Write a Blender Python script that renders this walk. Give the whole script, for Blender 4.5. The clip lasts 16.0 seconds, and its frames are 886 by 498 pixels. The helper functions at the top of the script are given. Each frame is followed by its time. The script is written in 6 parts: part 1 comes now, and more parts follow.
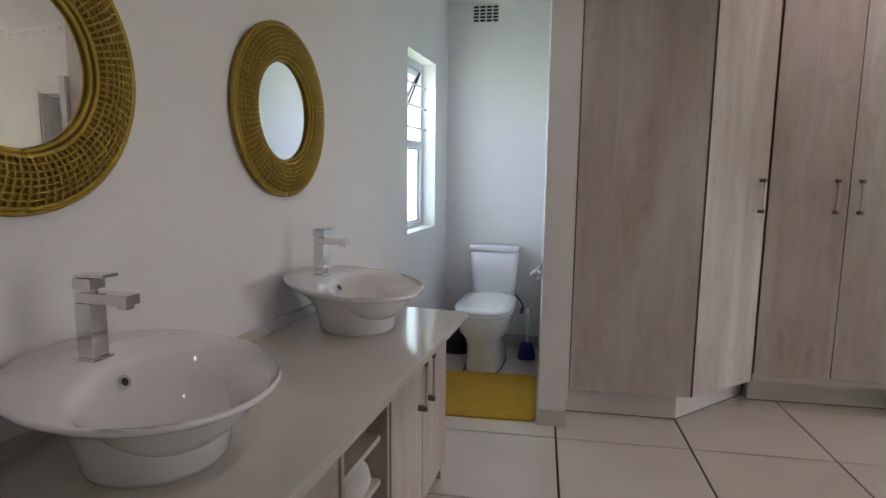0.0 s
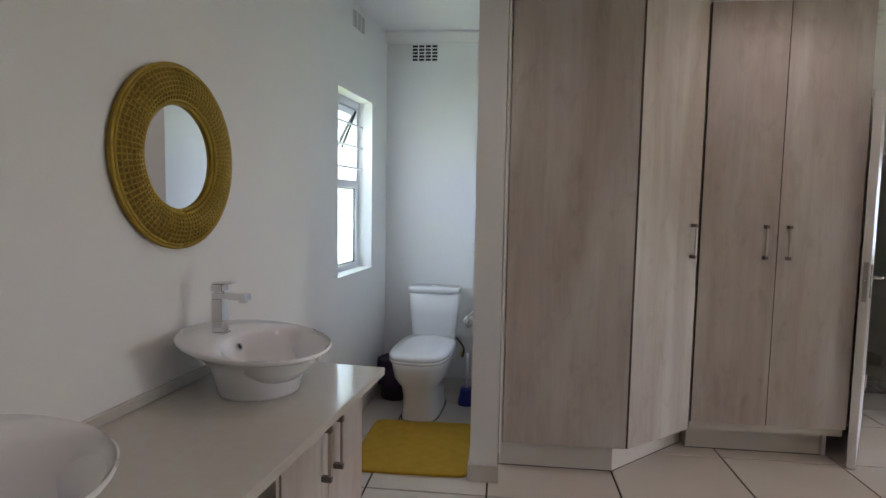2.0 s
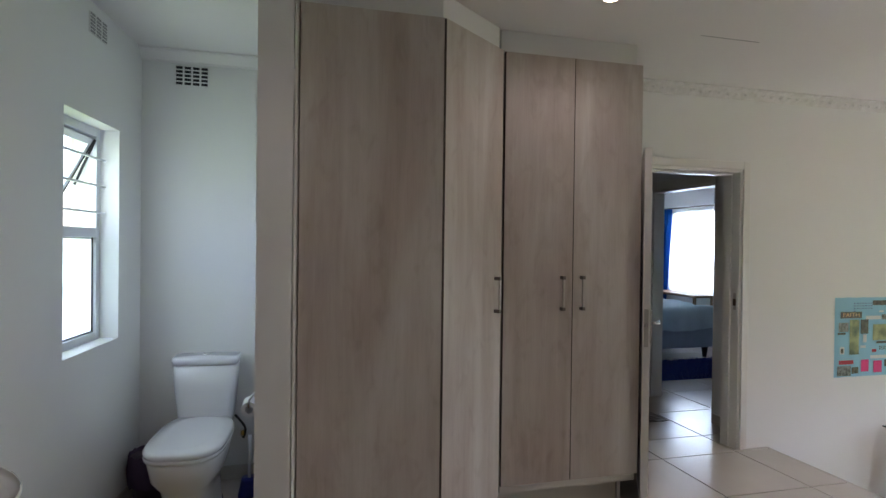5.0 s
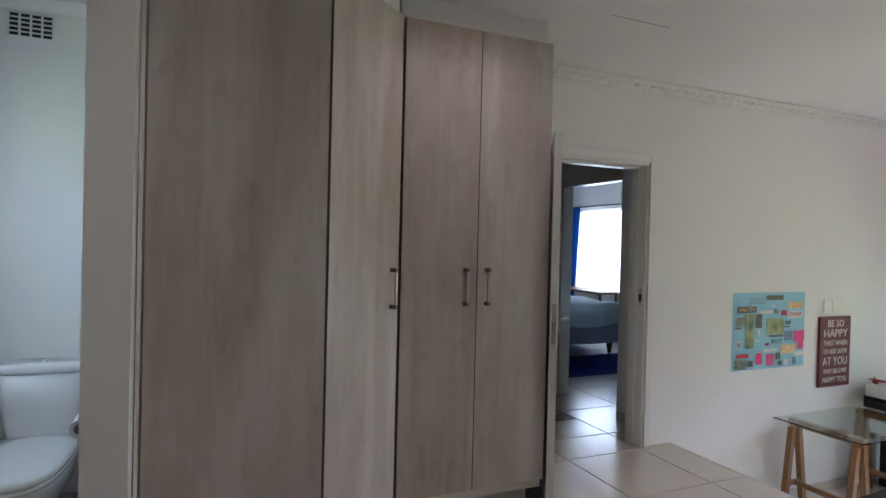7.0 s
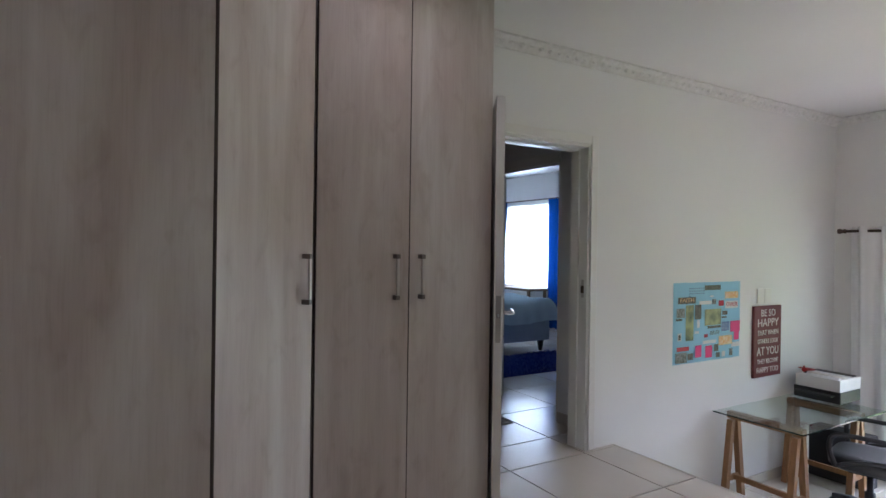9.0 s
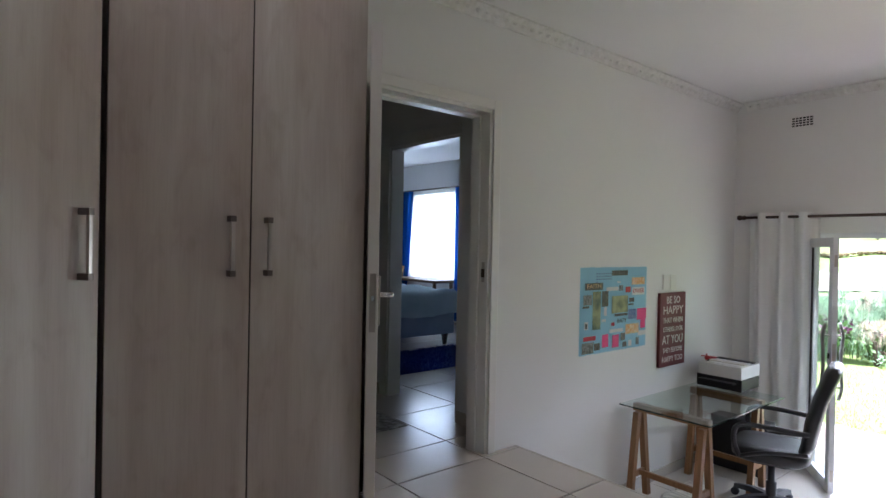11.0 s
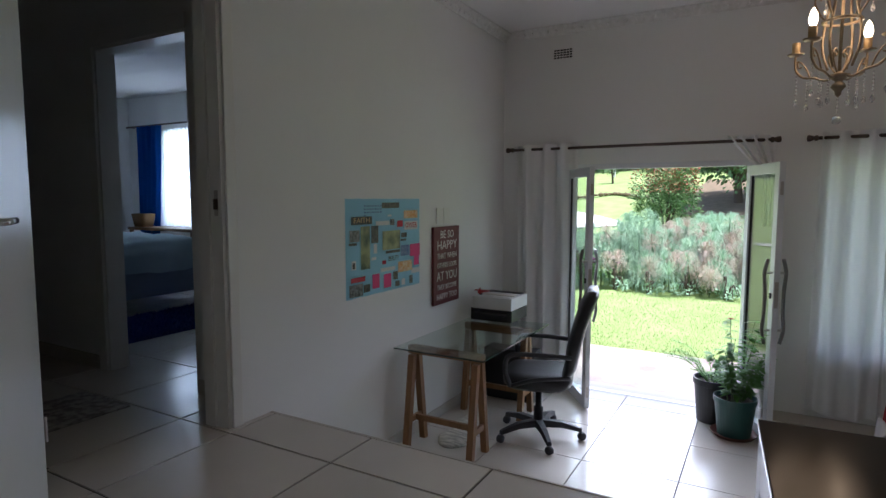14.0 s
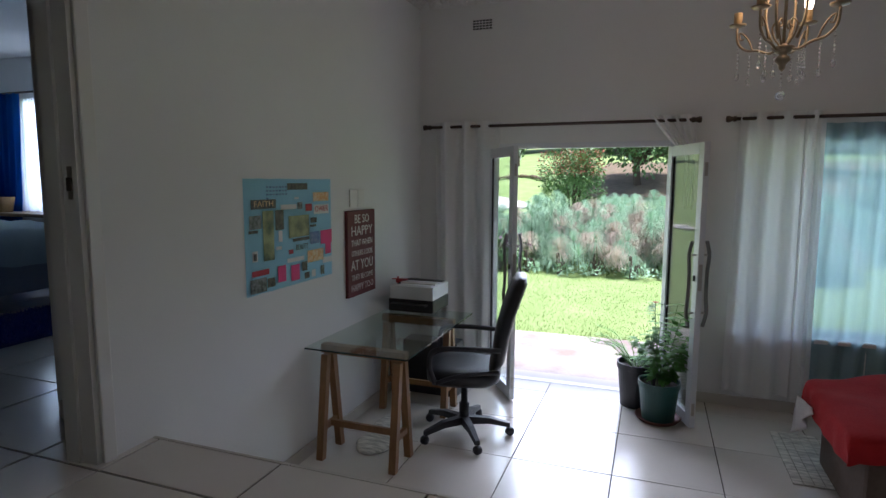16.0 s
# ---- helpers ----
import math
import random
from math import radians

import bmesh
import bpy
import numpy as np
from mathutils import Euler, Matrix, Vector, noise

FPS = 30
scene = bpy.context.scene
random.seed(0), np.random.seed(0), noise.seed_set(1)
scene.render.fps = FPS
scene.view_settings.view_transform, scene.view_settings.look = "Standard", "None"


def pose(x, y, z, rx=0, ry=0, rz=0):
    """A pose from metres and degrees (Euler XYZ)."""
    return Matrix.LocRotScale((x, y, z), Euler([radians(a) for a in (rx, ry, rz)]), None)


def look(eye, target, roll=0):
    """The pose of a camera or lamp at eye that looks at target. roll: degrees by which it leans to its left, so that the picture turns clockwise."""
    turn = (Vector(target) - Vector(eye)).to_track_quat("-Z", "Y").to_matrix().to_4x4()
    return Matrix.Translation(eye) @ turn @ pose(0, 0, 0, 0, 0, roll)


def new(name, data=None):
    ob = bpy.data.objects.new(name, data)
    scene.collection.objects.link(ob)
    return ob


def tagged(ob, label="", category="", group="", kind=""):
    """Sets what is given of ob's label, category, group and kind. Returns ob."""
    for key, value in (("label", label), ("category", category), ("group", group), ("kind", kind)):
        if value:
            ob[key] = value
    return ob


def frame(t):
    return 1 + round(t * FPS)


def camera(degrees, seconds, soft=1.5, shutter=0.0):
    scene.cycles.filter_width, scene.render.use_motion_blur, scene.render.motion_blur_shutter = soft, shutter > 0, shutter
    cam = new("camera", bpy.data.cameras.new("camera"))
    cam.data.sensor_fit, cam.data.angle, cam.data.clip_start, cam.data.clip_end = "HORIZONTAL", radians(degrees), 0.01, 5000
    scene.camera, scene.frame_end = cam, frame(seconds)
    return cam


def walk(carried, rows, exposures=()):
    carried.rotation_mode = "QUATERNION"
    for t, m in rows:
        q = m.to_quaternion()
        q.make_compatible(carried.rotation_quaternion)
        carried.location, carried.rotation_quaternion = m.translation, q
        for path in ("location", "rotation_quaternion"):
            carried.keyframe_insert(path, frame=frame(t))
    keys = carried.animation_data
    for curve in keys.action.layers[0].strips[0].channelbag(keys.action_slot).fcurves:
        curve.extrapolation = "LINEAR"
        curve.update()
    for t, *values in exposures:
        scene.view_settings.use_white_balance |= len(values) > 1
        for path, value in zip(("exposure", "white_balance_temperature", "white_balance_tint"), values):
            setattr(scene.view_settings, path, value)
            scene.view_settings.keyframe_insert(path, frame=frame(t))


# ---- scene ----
cam = camera(75.5, 16.0)
PATH = [
    (0, (0.034, 0.227, 1.331), (-0.296, 2.182, 1.064), 0.6),
    (0.5, (0.079, 0.263, 1.358), (-0.246, 2.22, 1.104), 0.8),
    (1, (0.14, 0.301, 1.378), (-0.168, 2.265, 1.152), 0.9),
    (1.5, (0.176, 0.34, 1.393), (-0.093, 2.312, 1.199), 1.0),
    (2, (0.204, 0.379, 1.409), (-0.008, 2.361, 1.244), 1.0),
    (2.5, (0.214, 0.445, 1.423), (0.099, 2.438, 1.298), 1.1),
    (3, (0.203, 0.512, 1.443), (0.205, 2.51, 1.355), 1.0),
    (3.5, (0.18, 0.588, 1.457), (0.314, 2.583, 1.398), 0.9),
    (4, (0.149, 0.678, 1.461), (0.417, 2.66, 1.42), 0.8),
    (4.5, (0.138, 0.733, 1.462), (0.54, 2.692, 1.436), 0.7),
    (5, (0.199, 0.817, 1.478), (0.708, 2.751, 1.46), 0.7),
    (5.2, (0.197, 0.862, 1.472), (0.765, 2.78, 1.463), 0.7),
    (7.3, (0.404, 1.166, 1.418), (1.222, 2.991, 1.402), 1.1),
    (7.5, (0.398, 1.225, 1.411), (1.241, 3.039, 1.405), 0.8),
    (8, (0.42, 1.312, 1.41), (1.307, 3.105, 1.396), 1.0),
    (8.5, (0.494, 1.425, 1.374), (1.449, 3.183, 1.363), 0.9),
    (9, (0.568, 1.519, 1.344), (1.594, 3.236, 1.338), 0.8),
    (11.3, (1.037, 1.887, 1.214), (2.334, 3.409, 1.208), 0.8),
    (11.5, (1.062, 1.902, 1.199), (2.379, 3.406, 1.2), 0.5),
    (12, (1.149, 1.951, 1.154), (2.62, 3.306, 1.149), 0.2),
    (12.5, (1.257, 1.993, 1.134), (2.865, 3.182, 1.094), -0.0),
    (13, (1.359, 2.038, 1.119), (3.03, 3.135, 1.04), -0.1),
    (13.5, (1.471, 2.078, 1.106), (3.184, 3.102, 0.975), -0.1),
    (14, (1.544, 2.104, 1.105), (3.278, 3.084, 0.928), 0.1),
    (14.5, (1.617, 2.155, 1.102), (3.367, 3.1, 0.891), 0.2),
    (15, (1.71, 2.212, 1.105), (3.493, 3.089, 0.883), 0.2),
    (15.5, (1.784, 2.272, 1.1), (3.61, 3.056, 0.87), 0.2),
    (16, (1.849, 2.335, 1.093), (3.712, 3.021, 0.856), 0.2),
]
EXPOSURES = [(0, 2.8, 6450, 29), (2, 2.68, 6450, 28), (3.5, 2.58, 6400, 27), (5, 2.42, 6350, 25), (9, 2.46, 5900, 25), (11.5, 1.88, 6000, 24), (12.5, 1.48, 5950, 22), (13.5, 1.12, 5950, 22), (14.5, 1.02, 5850, 23), (16, 0.9, 5850, 23)]
walk(cam, [(t, look(eye, target, roll)) for t, eye, target, roll in PATH], EXPOSURES)

# ---- light ----
world = bpy.data.worlds.new("sky")
scene.world = world
world.use_nodes = True
wn = world.node_tree.nodes
sky = wn.new("ShaderNodeTexSky")
sky.sky_type = 'NISHITA'
sky.sun_disc = False
sky.sun_elevation, sky.sun_rotation = radians(78), radians(190)
sky.air_density, sky.dust_density = 1.2, 2.5
world.node_tree.links.new(sky.outputs[0], wn["Background"].inputs[0])
wn["Background"].inputs[1].default_value = 0.15


def lamp(name, kind, m, energy, colour, size=0.1, size_y=None, spot=None):
    d = bpy.data.lights.new(name, kind)
    d.energy, d.color = energy, colour
    if kind == 'AREA':
        d.shape, d.size, d.size_y = 'RECTANGLE', size, size_y or size
    elif kind == 'SUN':
        d.angle = size
    else:
        d.shadow_soft_size = size
    if kind == 'SPOT':
        d.spot_size, d.spot_blend = radians(spot), 0.9
    ob = new(name, d)
    ob.matrix_world = m
    return ob


lamp("sun", 'SUN', look((11, -4, 30), (12, 2, 0)), 4.5, (1, 0.98, 0.95), radians(10))
DAY = (0.86, 0.94, 1.0)
door_light = lamp("daylight_french_door", 'AREA', look((6.80, 2.96, 0.45), (5.2, 2.80, -0.62)), 10, DAY, 1.4, 1.7)
door_light.data.spread = radians(85)
lamp("daylight_east_window", 'AREA', look((6.95, 0.49, 0.67), (0, 0.49, 0.0)), 6.5, DAY, 1.5, 1.35)
lamp("daylight_toilet_window", 'AREA', look((-0.99, 3.86, 1.5), (0.2, 4.3, 1.0)), 1.05, (0.70, 0.85, 1.0), 0.6, 1.0)
lamp("daylight_bedroom_window", 'AREA', look((7.2, 9.31, 1.4), (4, 8.5, 1.0)), 13, (0.66, 0.82, 1.0), 1.2, 1.3)
WARM = (1.0, 0.92, 0.86)
DOWNLIGHTS = [(0.3, 0.9), (0.3, 2.3), (1.6, 0.6), (1.61, 3.19), (2.9, 1.6)]
for x, y in DOWNLIGHTS:
    lamp("downlight_beam", 'SPOT', pose(x, y, 2.58), 1.2, WARM, 0.03, spot=150)

# ---- materials ----


def material(name, base, rough=0.5, metal=0.0, second=None, scale=6.0, stretch=(1, 1, 1), amount=0.5, bump=0.0,
             bump_scale=60.0, random_tint=0.0, spec=0.5, detail=6.0, rough_vary=0.0, coat=0.0):
    m = bpy.data.materials.new(name)
    m.use_nodes = True
    n, l = m.node_tree.nodes, m.node_tree.links
    b = n["Principled BSDF"]
    b.inputs["Roughness"].default_value = rough
    b.inputs["Metallic"].default_value = metal
    b.inputs["Specular IOR Level"].default_value = spec
    b.inputs["Coat Weight"].default_value = coat
    tc = n.new("ShaderNodeTexCoord")
    mp = n.new("ShaderNodeMapping")
    mp.inputs["Scale"].default_value = stretch
    l.new(tc.outputs["Object"], mp.inputs[0])
    nz = n.new("ShaderNodeTexNoise")
    nz.inputs["Scale"].default_value = scale
    nz.inputs["Detail"].default_value = detail
    l.new(mp.outputs[0], nz.inputs["Vector"])
    ramp = n.new("ShaderNodeValToRGB")
    second = second or tuple(c * 0.9 for c in base)
    ramp.color_ramp.elements[0].position, ramp.color_ramp.elements[1].position = 0.5 - amount / 2, 0.5 + amount / 2
    ramp.color_ramp.elements[0].color = (*second, 1)
    ramp.color_ramp.elements[1].color = (*base, 1)
    l.new(nz.outputs[0], ramp.inputs[0])
    colour = ramp.outputs[0]
    if random_tint:
        info = n.new("ShaderNodeObjectInfo")
        mr = n.new("ShaderNodeMapRange")
        mr.inputs[3].default_value, mr.inputs[4].default_value = 1 - random_tint, 1 + random_tint
        l.new(info.outputs["Random"], mr.inputs[0])
        mul = n.new("ShaderNodeVectorMath")
        mul.operation = 'SCALE'
        l.new(colour, mul.inputs[0])
        l.new(mr.outputs[0], mul.inputs["Scale"])
        colour = mul.outputs[0]
    l.new(colour, b.inputs["Base Color"])
    if rough_vary:
        nr = n.new("ShaderNodeTexNoise")
        nr.inputs["Scale"].default_value = 3.0
        l.new(tc.outputs["Object"], nr.inputs["Vector"])
        rr = n.new("ShaderNodeMapRange")
        rr.inputs[3].default_value, rr.inputs[4].default_value = max(rough - rough_vary, 0.02), rough + rough_vary
        l.new(nr.outputs[0], rr.inputs[0])
        l.new(rr.outputs[0], b.inputs["Roughness"])
    if bump:
        nb = n.new("ShaderNodeTexNoise")
        nb.inputs["Scale"].default_value = bump_scale
        nb.inputs["Detail"].default_value = 4
        l.new(mp.outputs[0], nb.inputs["Vector"])
        bp = n.new("ShaderNodeBump")
        bp.inputs["Strength"].default_value = bump
        bp.inputs["Distance"].default_value = 0.01
        l.new(nb.outputs[0], bp.inputs["Height"])
        l.new(bp.outputs[0], b.inputs["Normal"])
    return m


def emitter(name, colour, strength):
    m = bpy.data.materials.new(name)
    m.use_nodes = True
    b = m.node_tree.nodes["Principled BSDF"]
    b.inputs["Base Color"].default_value = (*colour, 1)
    b.inputs["Emission Color"].default_value = (*colour, 1)
    b.inputs["Emission Strength"].default_value = strength
    return m


def glassy(name, tint, rough=0.0, clear=0.9):
    """Thin pane: mostly clear, with a reflecting skin."""
    m = bpy.data.materials.new(name)
    m.use_nodes = True
    n, l = m.node_tree.nodes, m.node_tree.links
    n.remove(n["Principled BSDF"])
    tr = n.new("ShaderNodeBsdfTransparent")
    tr.inputs[0].default_value = (*tint, 1)
    gl = n.new("ShaderNodeBsdfGlossy")
    gl.inputs["Roughness"].default_value = rough
    lw = n.new("ShaderNodeLayerWeight")
    pw = n.new("ShaderNodeMath")
    pw.operation = 'POWER'
    pw.inputs[1].default_value = 4.0
    l.new(lw.outputs["Facing"], pw.inputs[0])
    fr = n.new("ShaderNodeMapRange")
    fr.inputs[3].default_value, fr.inputs[4].default_value = 0.035, 0.55
    l.new(pw.outputs[0], fr.inputs[0])
    mx = n.new("ShaderNodeMixShader")
    l.new(fr.outputs[0], mx.inputs[0])
    l.new(tr.outputs[0], mx.inputs[1])
    l.new(gl.outputs[0], mx.inputs[2])
    l.new(mx.outputs[0], n["Material Output"].inputs[0])
    return m


def cloth(name, base, thin, clear=0.0, second=None, scale=200.0):
    """Woven cloth: diffuse and light let through; clear is the share of open weave."""
    m = bpy.data.materials.new(name)
    m.use_nodes = True
    n, l = m.node_tree.nodes, m.node_tree.links
    n.remove(n["Principled BSDF"])
    tc = n.new("ShaderNodeTexCoord")
    nz = n.new("ShaderNodeTexNoise")
    nz.inputs["Scale"].default_value = scale
    l.new(tc.outputs["Object"], nz.inputs["Vector"])
    ramp = n.new("ShaderNodeValToRGB")
    ramp.color_ramp.elements[0].color = (*(second or tuple(c * 0.85 for c in base)), 1)
    ramp.color_ramp.elements[1].color = (*base, 1)
    l.new(nz.outputs[0], ramp.inputs[0])
    df, tl = n.new("ShaderNodeBsdfDiffuse"), n.new("ShaderNodeBsdfTranslucent")
    l.new(ramp.outputs[0], df.inputs[0])
    l.new(ramp.outputs[0], tl.inputs[0])
    mx = n.new("ShaderNodeMixShader")
    mx.inputs[0].default_value = thin
    l.new(df.outputs[0], mx.inputs[1])
    l.new(tl.outputs[0], mx.inputs[2])
    end = mx
    if clear:
        tp = n.new("ShaderNodeBsdfTransparent")
        m2 = n.new("ShaderNodeMixShader")
        m2.inputs[0].default_value = clear
        l.new(mx.outputs[0], m2.inputs[1])
        l.new(tp.outputs[0], m2.inputs[2])
        end = m2
    l.new(end.outputs[0], n["Material Output"].inputs[0])
    return m


PAINT = material("white_wall_paint", (0.80, 0.80, 0.785), 0.6, second=(0.76, 0.76, 0.745), scale=1.2, bump=0.06, bump_scale=90)
CEIL = material("ceiling_paint", (0.80, 0.78, 0.77), 0.8, second=(0.74, 0.72, 0.71), scale=0.8, bump=0.08, bump_scale=40)
CORNICE = material("plaster_cornice", (0.78, 0.77, 0.75), 0.8, second=(0.66, 0.65, 0.62), scale=26, amount=0.4, bump=0.5, bump_scale=30)
TRIM = material("gloss_white_trim", (0.78, 0.77, 0.74), 0.3, second=(0.73, 0.72, 0.68), scale=2)
TILE = material("cream_porcelain_tile", (0.66, 0.61, 0.545), 0.19, spec=0.6, second=(0.60, 0.555, 0.49), scale=2.2, random_tint=0.025, rough_vary=0.05)
GROUT = material("dark_brown_grout", (0.035, 0.026, 0.02), 0.9, scale=40)
SKIRT = material("cream_tile_skirting", (0.60, 0.56, 0.50), 0.2, second=(0.55, 0.51, 0.45), scale=4)


def wood_laminate(name):
    """Printed ash-grey wood: broad soft blotches, long streaks and fine pores along z, differing from board to board."""
    m = bpy.data.materials.new(name)
    m.use_nodes = True
    n, l = m.node_tree.nodes, m.node_tree.links
    b = n["Principled BSDF"]
    b.inputs["Roughness"].default_value = 0.4
    tc, info = n.new("ShaderNodeTexCoord"), n.new("ShaderNodeObjectInfo")
    shift = n.new("ShaderNodeVectorMath")
    shift.operation = 'MULTIPLY_ADD'
    l.new(info.outputs["Random"], shift.inputs[0])
    shift.inputs[1].default_value = (7.0, 5.0, 11.0)
    l.new(tc.outputs["Object"], shift.inputs[2])

    def grain(stretch, scale, detail, low, high, dark, light):
        mp, nz, ramp = n.new("ShaderNodeMapping"), n.new("ShaderNodeTexNoise"), n.new("ShaderNodeValToRGB")
        mp.inputs["Scale"].default_value = stretch
        l.new(shift.outputs[0], mp.inputs[0])
        l.new(mp.outputs[0], nz.inputs["Vector"])
        nz.inputs["Scale"].default_value, nz.inputs["Detail"].default_value, nz.inputs["Distortion"].default_value = scale, detail, 0.6
        e = ramp.color_ramp.elements
        e[0].position, e[1].position, e[0].color, e[1].color = low, high, (*dark, 1), (*light, 1)
        l.new(nz.outputs[0], ramp.inputs[0])
        return ramp.outputs[0], nz.outputs[0]

    def times(a, c):
        mx = n.new("ShaderNodeMix")
        mx.data_type, mx.blend_type = 'RGBA', 'MULTIPLY'
        mx.inputs[0].default_value = 1.0
        l.new(a, mx.inputs[6])
        l.new(c, mx.inputs[7])
        return mx.outputs[2]

    blotch, _ = grain((2.6, 2.6, 0.55), 1.6, 4, 0.34, 0.68, (0.455, 0.39, 0.345), (0.60, 0.57, 0.53))
    streak, _ = grain((9, 9, 0.5), 2.2, 5, 0.30, 0.62, (0.91, 0.89, 0.875), (1.02, 1.01, 1.005))
    pore, height = grain((60, 60, 2.2), 3.0, 3, 0.34, 0.52, (0.95, 0.94, 0.93), (1.0, 1.0, 1.0))
    smudge, _ = grain((5, 5, 2.4), 2.6, 6, 0.30, 0.46, (0.89, 0.865, 0.845), (1.0, 1.0, 1.0))
    l.new(times(times(blotch, streak), times(pore, smudge)), b.inputs["Base Color"])
    bp = n.new("ShaderNodeBump")
    bp.inputs["Strength"].default_value, bp.inputs["Distance"].default_value = 0.12, 0.002
    l.new(height, bp.inputs["Height"])
    l.new(bp.outputs[0], b.inputs["Normal"])
    return m


LAMINATE = wood_laminate("ash_grey_wood_laminate")
GLASSEDGE = material("glass_edge_green", (0.015, 0.04, 0.035), 0.15, scale=10)
LAMEDGE = material("dark_laminate_edge", (0.11, 0.09, 0.075), 0.6, scale=20)
CARCASS = material("cream_carcass_board", (0.68, 0.645, 0.58), 0.4, second=(0.64, 0.605, 0.54), scale=3)
STEEL = material("brushed_steel", (0.52, 0.49, 0.46), 0.32, 1.0, scale=30, stretch=(1, 1, 0.1))
CHROME = material("chrome", (0.78, 0.78, 0.79), 0.07, 1.0, scale=8)
CERAMIC = material("white_glazed_ceramic", (0.80, 0.81, 0.82), 0.06, second=(0.78, 0.79, 0.80), scale=2, coat=0.3)
QUARTZ = material("cream_quartz_worktop", (0.585, 0.57, 0.51), 0.10, second=(0.545, 0.53, 0.47), scale=30, amount=0.6)
GOLD = material("gold_painted_rattan", (0.46, 0.31, 0.035), 0.42, 0.35, second=(0.33, 0.215, 0.02), scale=18, bump=0.2, bump_scale=120)
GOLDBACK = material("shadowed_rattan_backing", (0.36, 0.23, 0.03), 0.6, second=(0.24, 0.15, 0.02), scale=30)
MIRROR = material("silvered_mirror", (0.90, 0.92, 0.92), 0.01, 1.0, second=(0.90, 0.92, 0.92))
YELLOWMAT = material("mustard_cotton_mat", (0.55, 0.33, 0.025), 0.95, second=(0.44, 0.26, 0.02), scale=20, bump=0.6, bump_scale=160)
ALU = material("white_aluminium", (0.74, 0.76, 0.79), 0.35, second=(0.70, 0.72, 0.75), scale=4)
RUBBER = material("black_rubber_seal", (0.02, 0.02, 0.022), 0.6)
BLACKPL = material("black_plastic", (0.022, 0.022, 0.026), 0.45, scale=30, bump=0.1, bump_scale=200)
LEATHER = material("black_leather", (0.011, 0.011, 0.013), 0.42, second=(0.012, 0.012, 0.014), scale=20, bump=0.25, bump_scale=150)
PINE = material("varnished_pine", (0.29, 0.145, 0.055), 0.45, second=(0.20, 0.095, 0.035), scale=9, stretch=(6, 6, 0.6), bump=0.08)
GLASS = glassy("clear_pane", (0.93, 0.97, 0.95))
GREENGLASS = glassy("green_tinted_glass_top", (0.90, 0.95, 0.93))
FROST = cloth("frosted_pane", (0.92, 0.95, 1.0), 0.85, 0.0, (0.88, 0.92, 0.98), 3)
SHEER = cloth("white_sheer_curtain", (0.93, 0.93, 0.93), 0.30, 0.0)
DRAPE = cloth("white_cotton_curtain", (0.94, 0.94, 0.93), 0.10)
BLUESHEER = cloth("blue_grey_sheer_curtain", (0.42, 0.60, 0.66), 0.55, 0.24)
WHITESHEER = cloth("white_bedroom_sheer", (0.92, 0.95, 0.97), 0.7, 0.1)
BLUECLOTH = cloth("royal_blue_curtain", (0.012, 0.10, 0.42), 0.25)
RODM = material("bronze_curtain_rod", (0.10, 0.075, 0.06), 0.4, 0.7, scale=20)
BRASS = material("antique_brass", (0.44, 0.35, 0.24), 0.38, 0.85, second=(0.25, 0.19, 0.12), scale=25)
CANDLE = material("aged_brass_candle_sleeve", (0.55, 0.40, 0.22), 0.45, 0.4, second=(0.40, 0.27, 0.13), scale=20)
BULB = emitter("warm_lit_bulb", (1.0, 0.80, 0.50), 5.0)
CRYSTAL = material("cut_crystal", (0.92, 0.92, 0.94), 0.05, second=(0.86, 0.86, 0.88), scale=30)
CRYSTAL.node_tree.nodes["Principled BSDF"].inputs["Transmission Weight"].default_value = 0.75
BLUEPL = material("blue_plastic", (0.012, 0.025, 0.22), 0.35)
BINPL = material("dark_plum_plastic", (0.05, 0.03, 0.055), 0.4)
BAGPL = cloth("purple_bin_liner", (0.16, 0.11, 0.19), 0.4, 0.15)
MAROON = material("maroon_painted_board", (0.15, 0.018, 0.022), 0.55, second=(0.11, 0.012, 0.016), scale=14, bump=0.1)
SIGNW = material("worn_white_lettering", (0.84, 0.79, 0.77), 0.6, second=(0.64, 0.54, 0.52), scale=90, amount=0.3)
POSTER = material("light_blue_card", (0.30, 0.60, 0.76), 0.6, second=(0.26, 0.55, 0.71), scale=4)
DARKTOP = material("gloss_dark_brown_top", (0.014, 0.010, 0.008), 0.13, spec=0.10, second=(0.016, 0.012, 0.009), scale=4, stretch=(1, 10, 1), rough_vary=0.03)
WHITEBOARD = material("white_melamine", (0.76, 0.77, 0.80), 0.35, scale=3)
PAPER = material("white_paper", (0.76, 0.76, 0.75), 0.7)
REDPL = material("red_plastic", (0.42, 0.018, 0.02), 0.4)
REDCLOTH = material("red_fleece_throw", (0.44, 0.012, 0.014), 0.95, second=(0.34, 0.008, 0.01), scale=9, bump=0.5, bump_scale=90)
FLEECEBACK = material("pale_fleece_lining", (0.62, 0.56, 0.53), 0.95, second=(0.52, 0.46, 0.43), scale=12, bump=0.4, bump_scale=90)
BROWNCLOTH = material("brown_upholstery", (0.15, 0.105, 0.08), 0.9, second=(0.12, 0.083, 0.062), scale=40, bump=0.4, bump_scale=200)
LINEN = material("pale_blue_duvet", (0.52, 0.68, 0.76), 0.85, second=(0.44, 0.60, 0.69), scale=5, bump=0.3, bump_scale=14)
